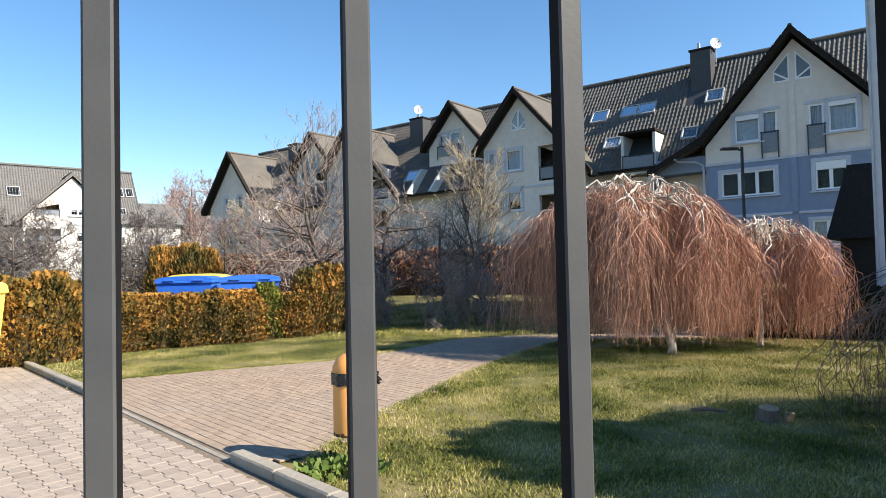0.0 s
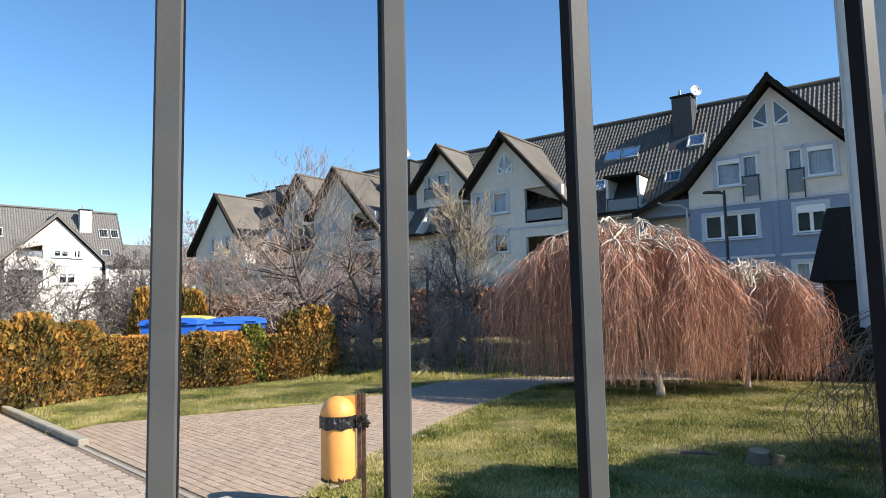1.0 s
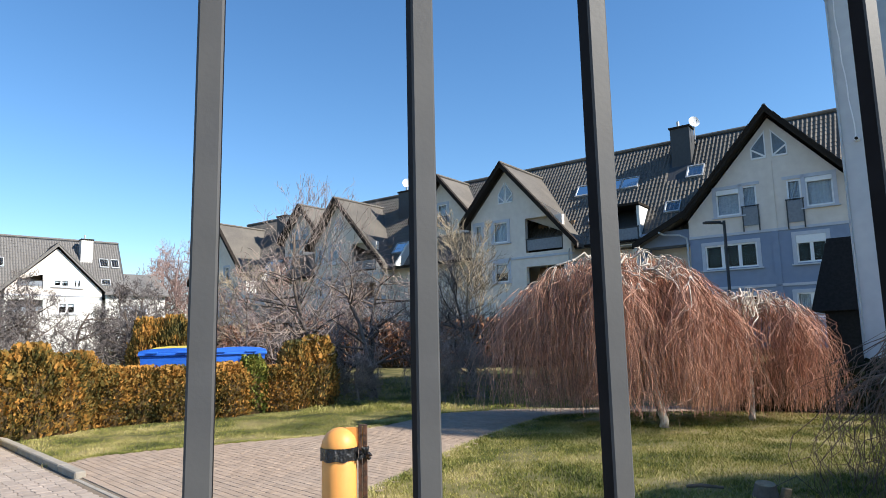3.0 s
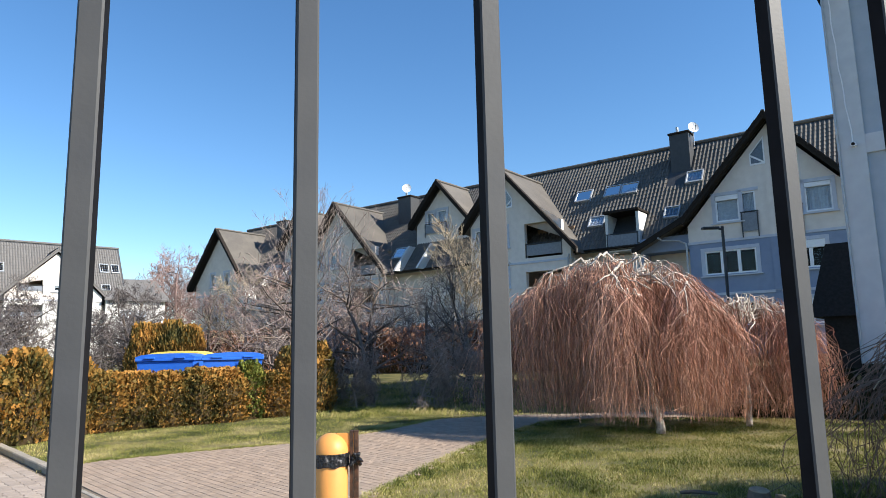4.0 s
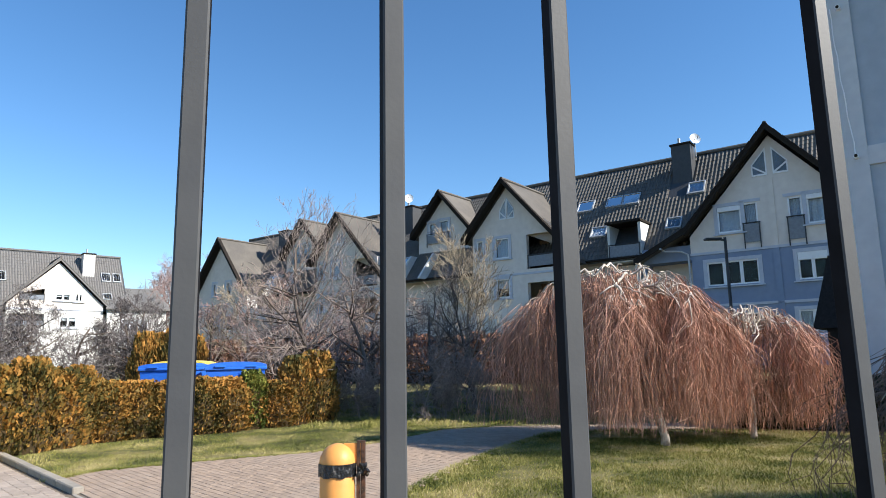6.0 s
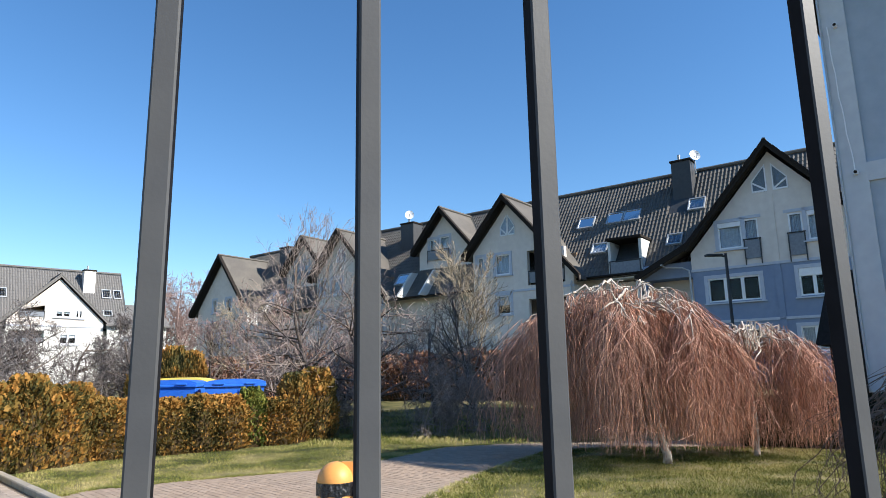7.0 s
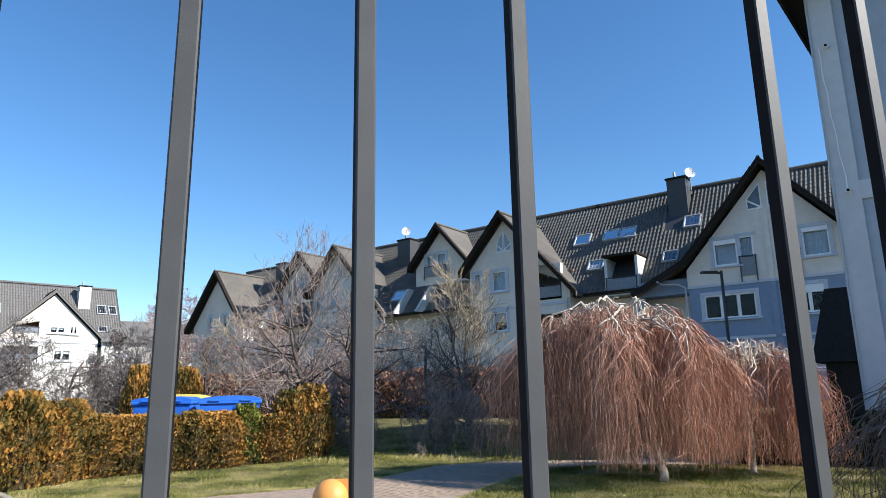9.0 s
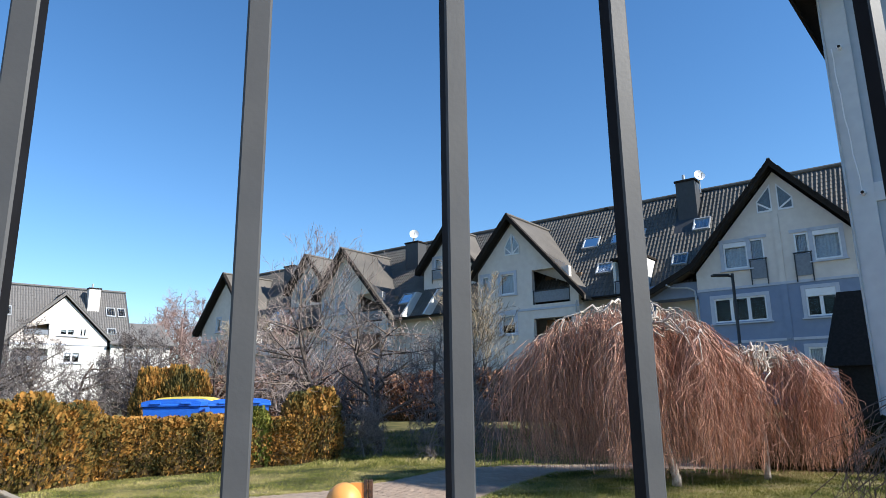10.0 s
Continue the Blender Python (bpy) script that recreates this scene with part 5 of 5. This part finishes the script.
# ---------------------------------------------------------------- kerb and pavers
kerb = thing("kerb", "pale concrete kerb between driveway and lawn", "kerb", kind="structure")
ka = math.degrees(math.atan2(KD.y, KD.x))
length = 0.75
for i in range(-8, 24):
    p = KO + KD * (i * length)
    s0, s1 = i * length, (i + 1) * length
    sunk = 4.3 < s0 + 0.4 < 8.0
    b = Build()
    if sunk:  # lowered edging, flush with the paving
        b.box(0.004, length - 0.004, -0.03, 0.025, -0.05, 0.016, 0.004)
    else:
        b.box(0.004, length - 0.004, -0.02, 0.11, -0.05, 0.095, 0.014)
    ob = part("edging_stone" if sunk else "kerb_stone", b, KERB, kerb)
    ob.matrix_basis = pose(p.x, p.y, 0, 0, random.Random(i).uniform(-0.3, 0.3), ka)

turn = Matrix.Rotation(math.atan2(KD.y, KD.x), 4, "Z")
for owner, kind, mat, du, dv, test, near_test, shift in (
        (drive, "double_t", PAVER, 0.2, 0.145, lambda x, y: beyond(x, y) < -0.1 and x < 4.0 and y > -2.0 and x > -9.8, lambda x, y: 4.0 < y < 7.0 and x > -5.0, 0.1),
        (path, "plain", PATHP, 0.2, 0.1, lambda x, y: inside(x, y, PATH) and beyond(x, y) > 0.075 and x < 5.5, lambda x, y: y < 7.3, 0.1)):
    one = Build()
    paver_add(one, kind, Matrix.Identity(4))
    mesh = one.mesh("paver", mat)
    rest = Build()
    rnd = random.Random(4)
    count = 0
    for j in range(-90, 130):
        for i in range(-80, 120):
            q = Vector((i * du + (shift if j % 2 else 0), j * dv, 0))
            p = turn @ q + Vector((-3.5, 7.0, 0))
            if not test(p.x, p.y):
                continue
            m = Matrix.Translation((p.x, p.y, 0.008 + rnd.uniform(0, 0.003))) @ turn @ Euler((rnd.gauss(0, 0.006), rnd.gauss(0, 0.006), rnd.gauss(0, 0.008))).to_matrix().to_4x4()
            if count < 300 and near_test(p.x, p.y):
                ob = part("paver", mesh, mat, owner)
                ob.matrix_basis = m
                count += 1
            else:
                paver_add(rest, kind, m)
    tagged(part("pavers", rest, mat, owner), kind="stuff")
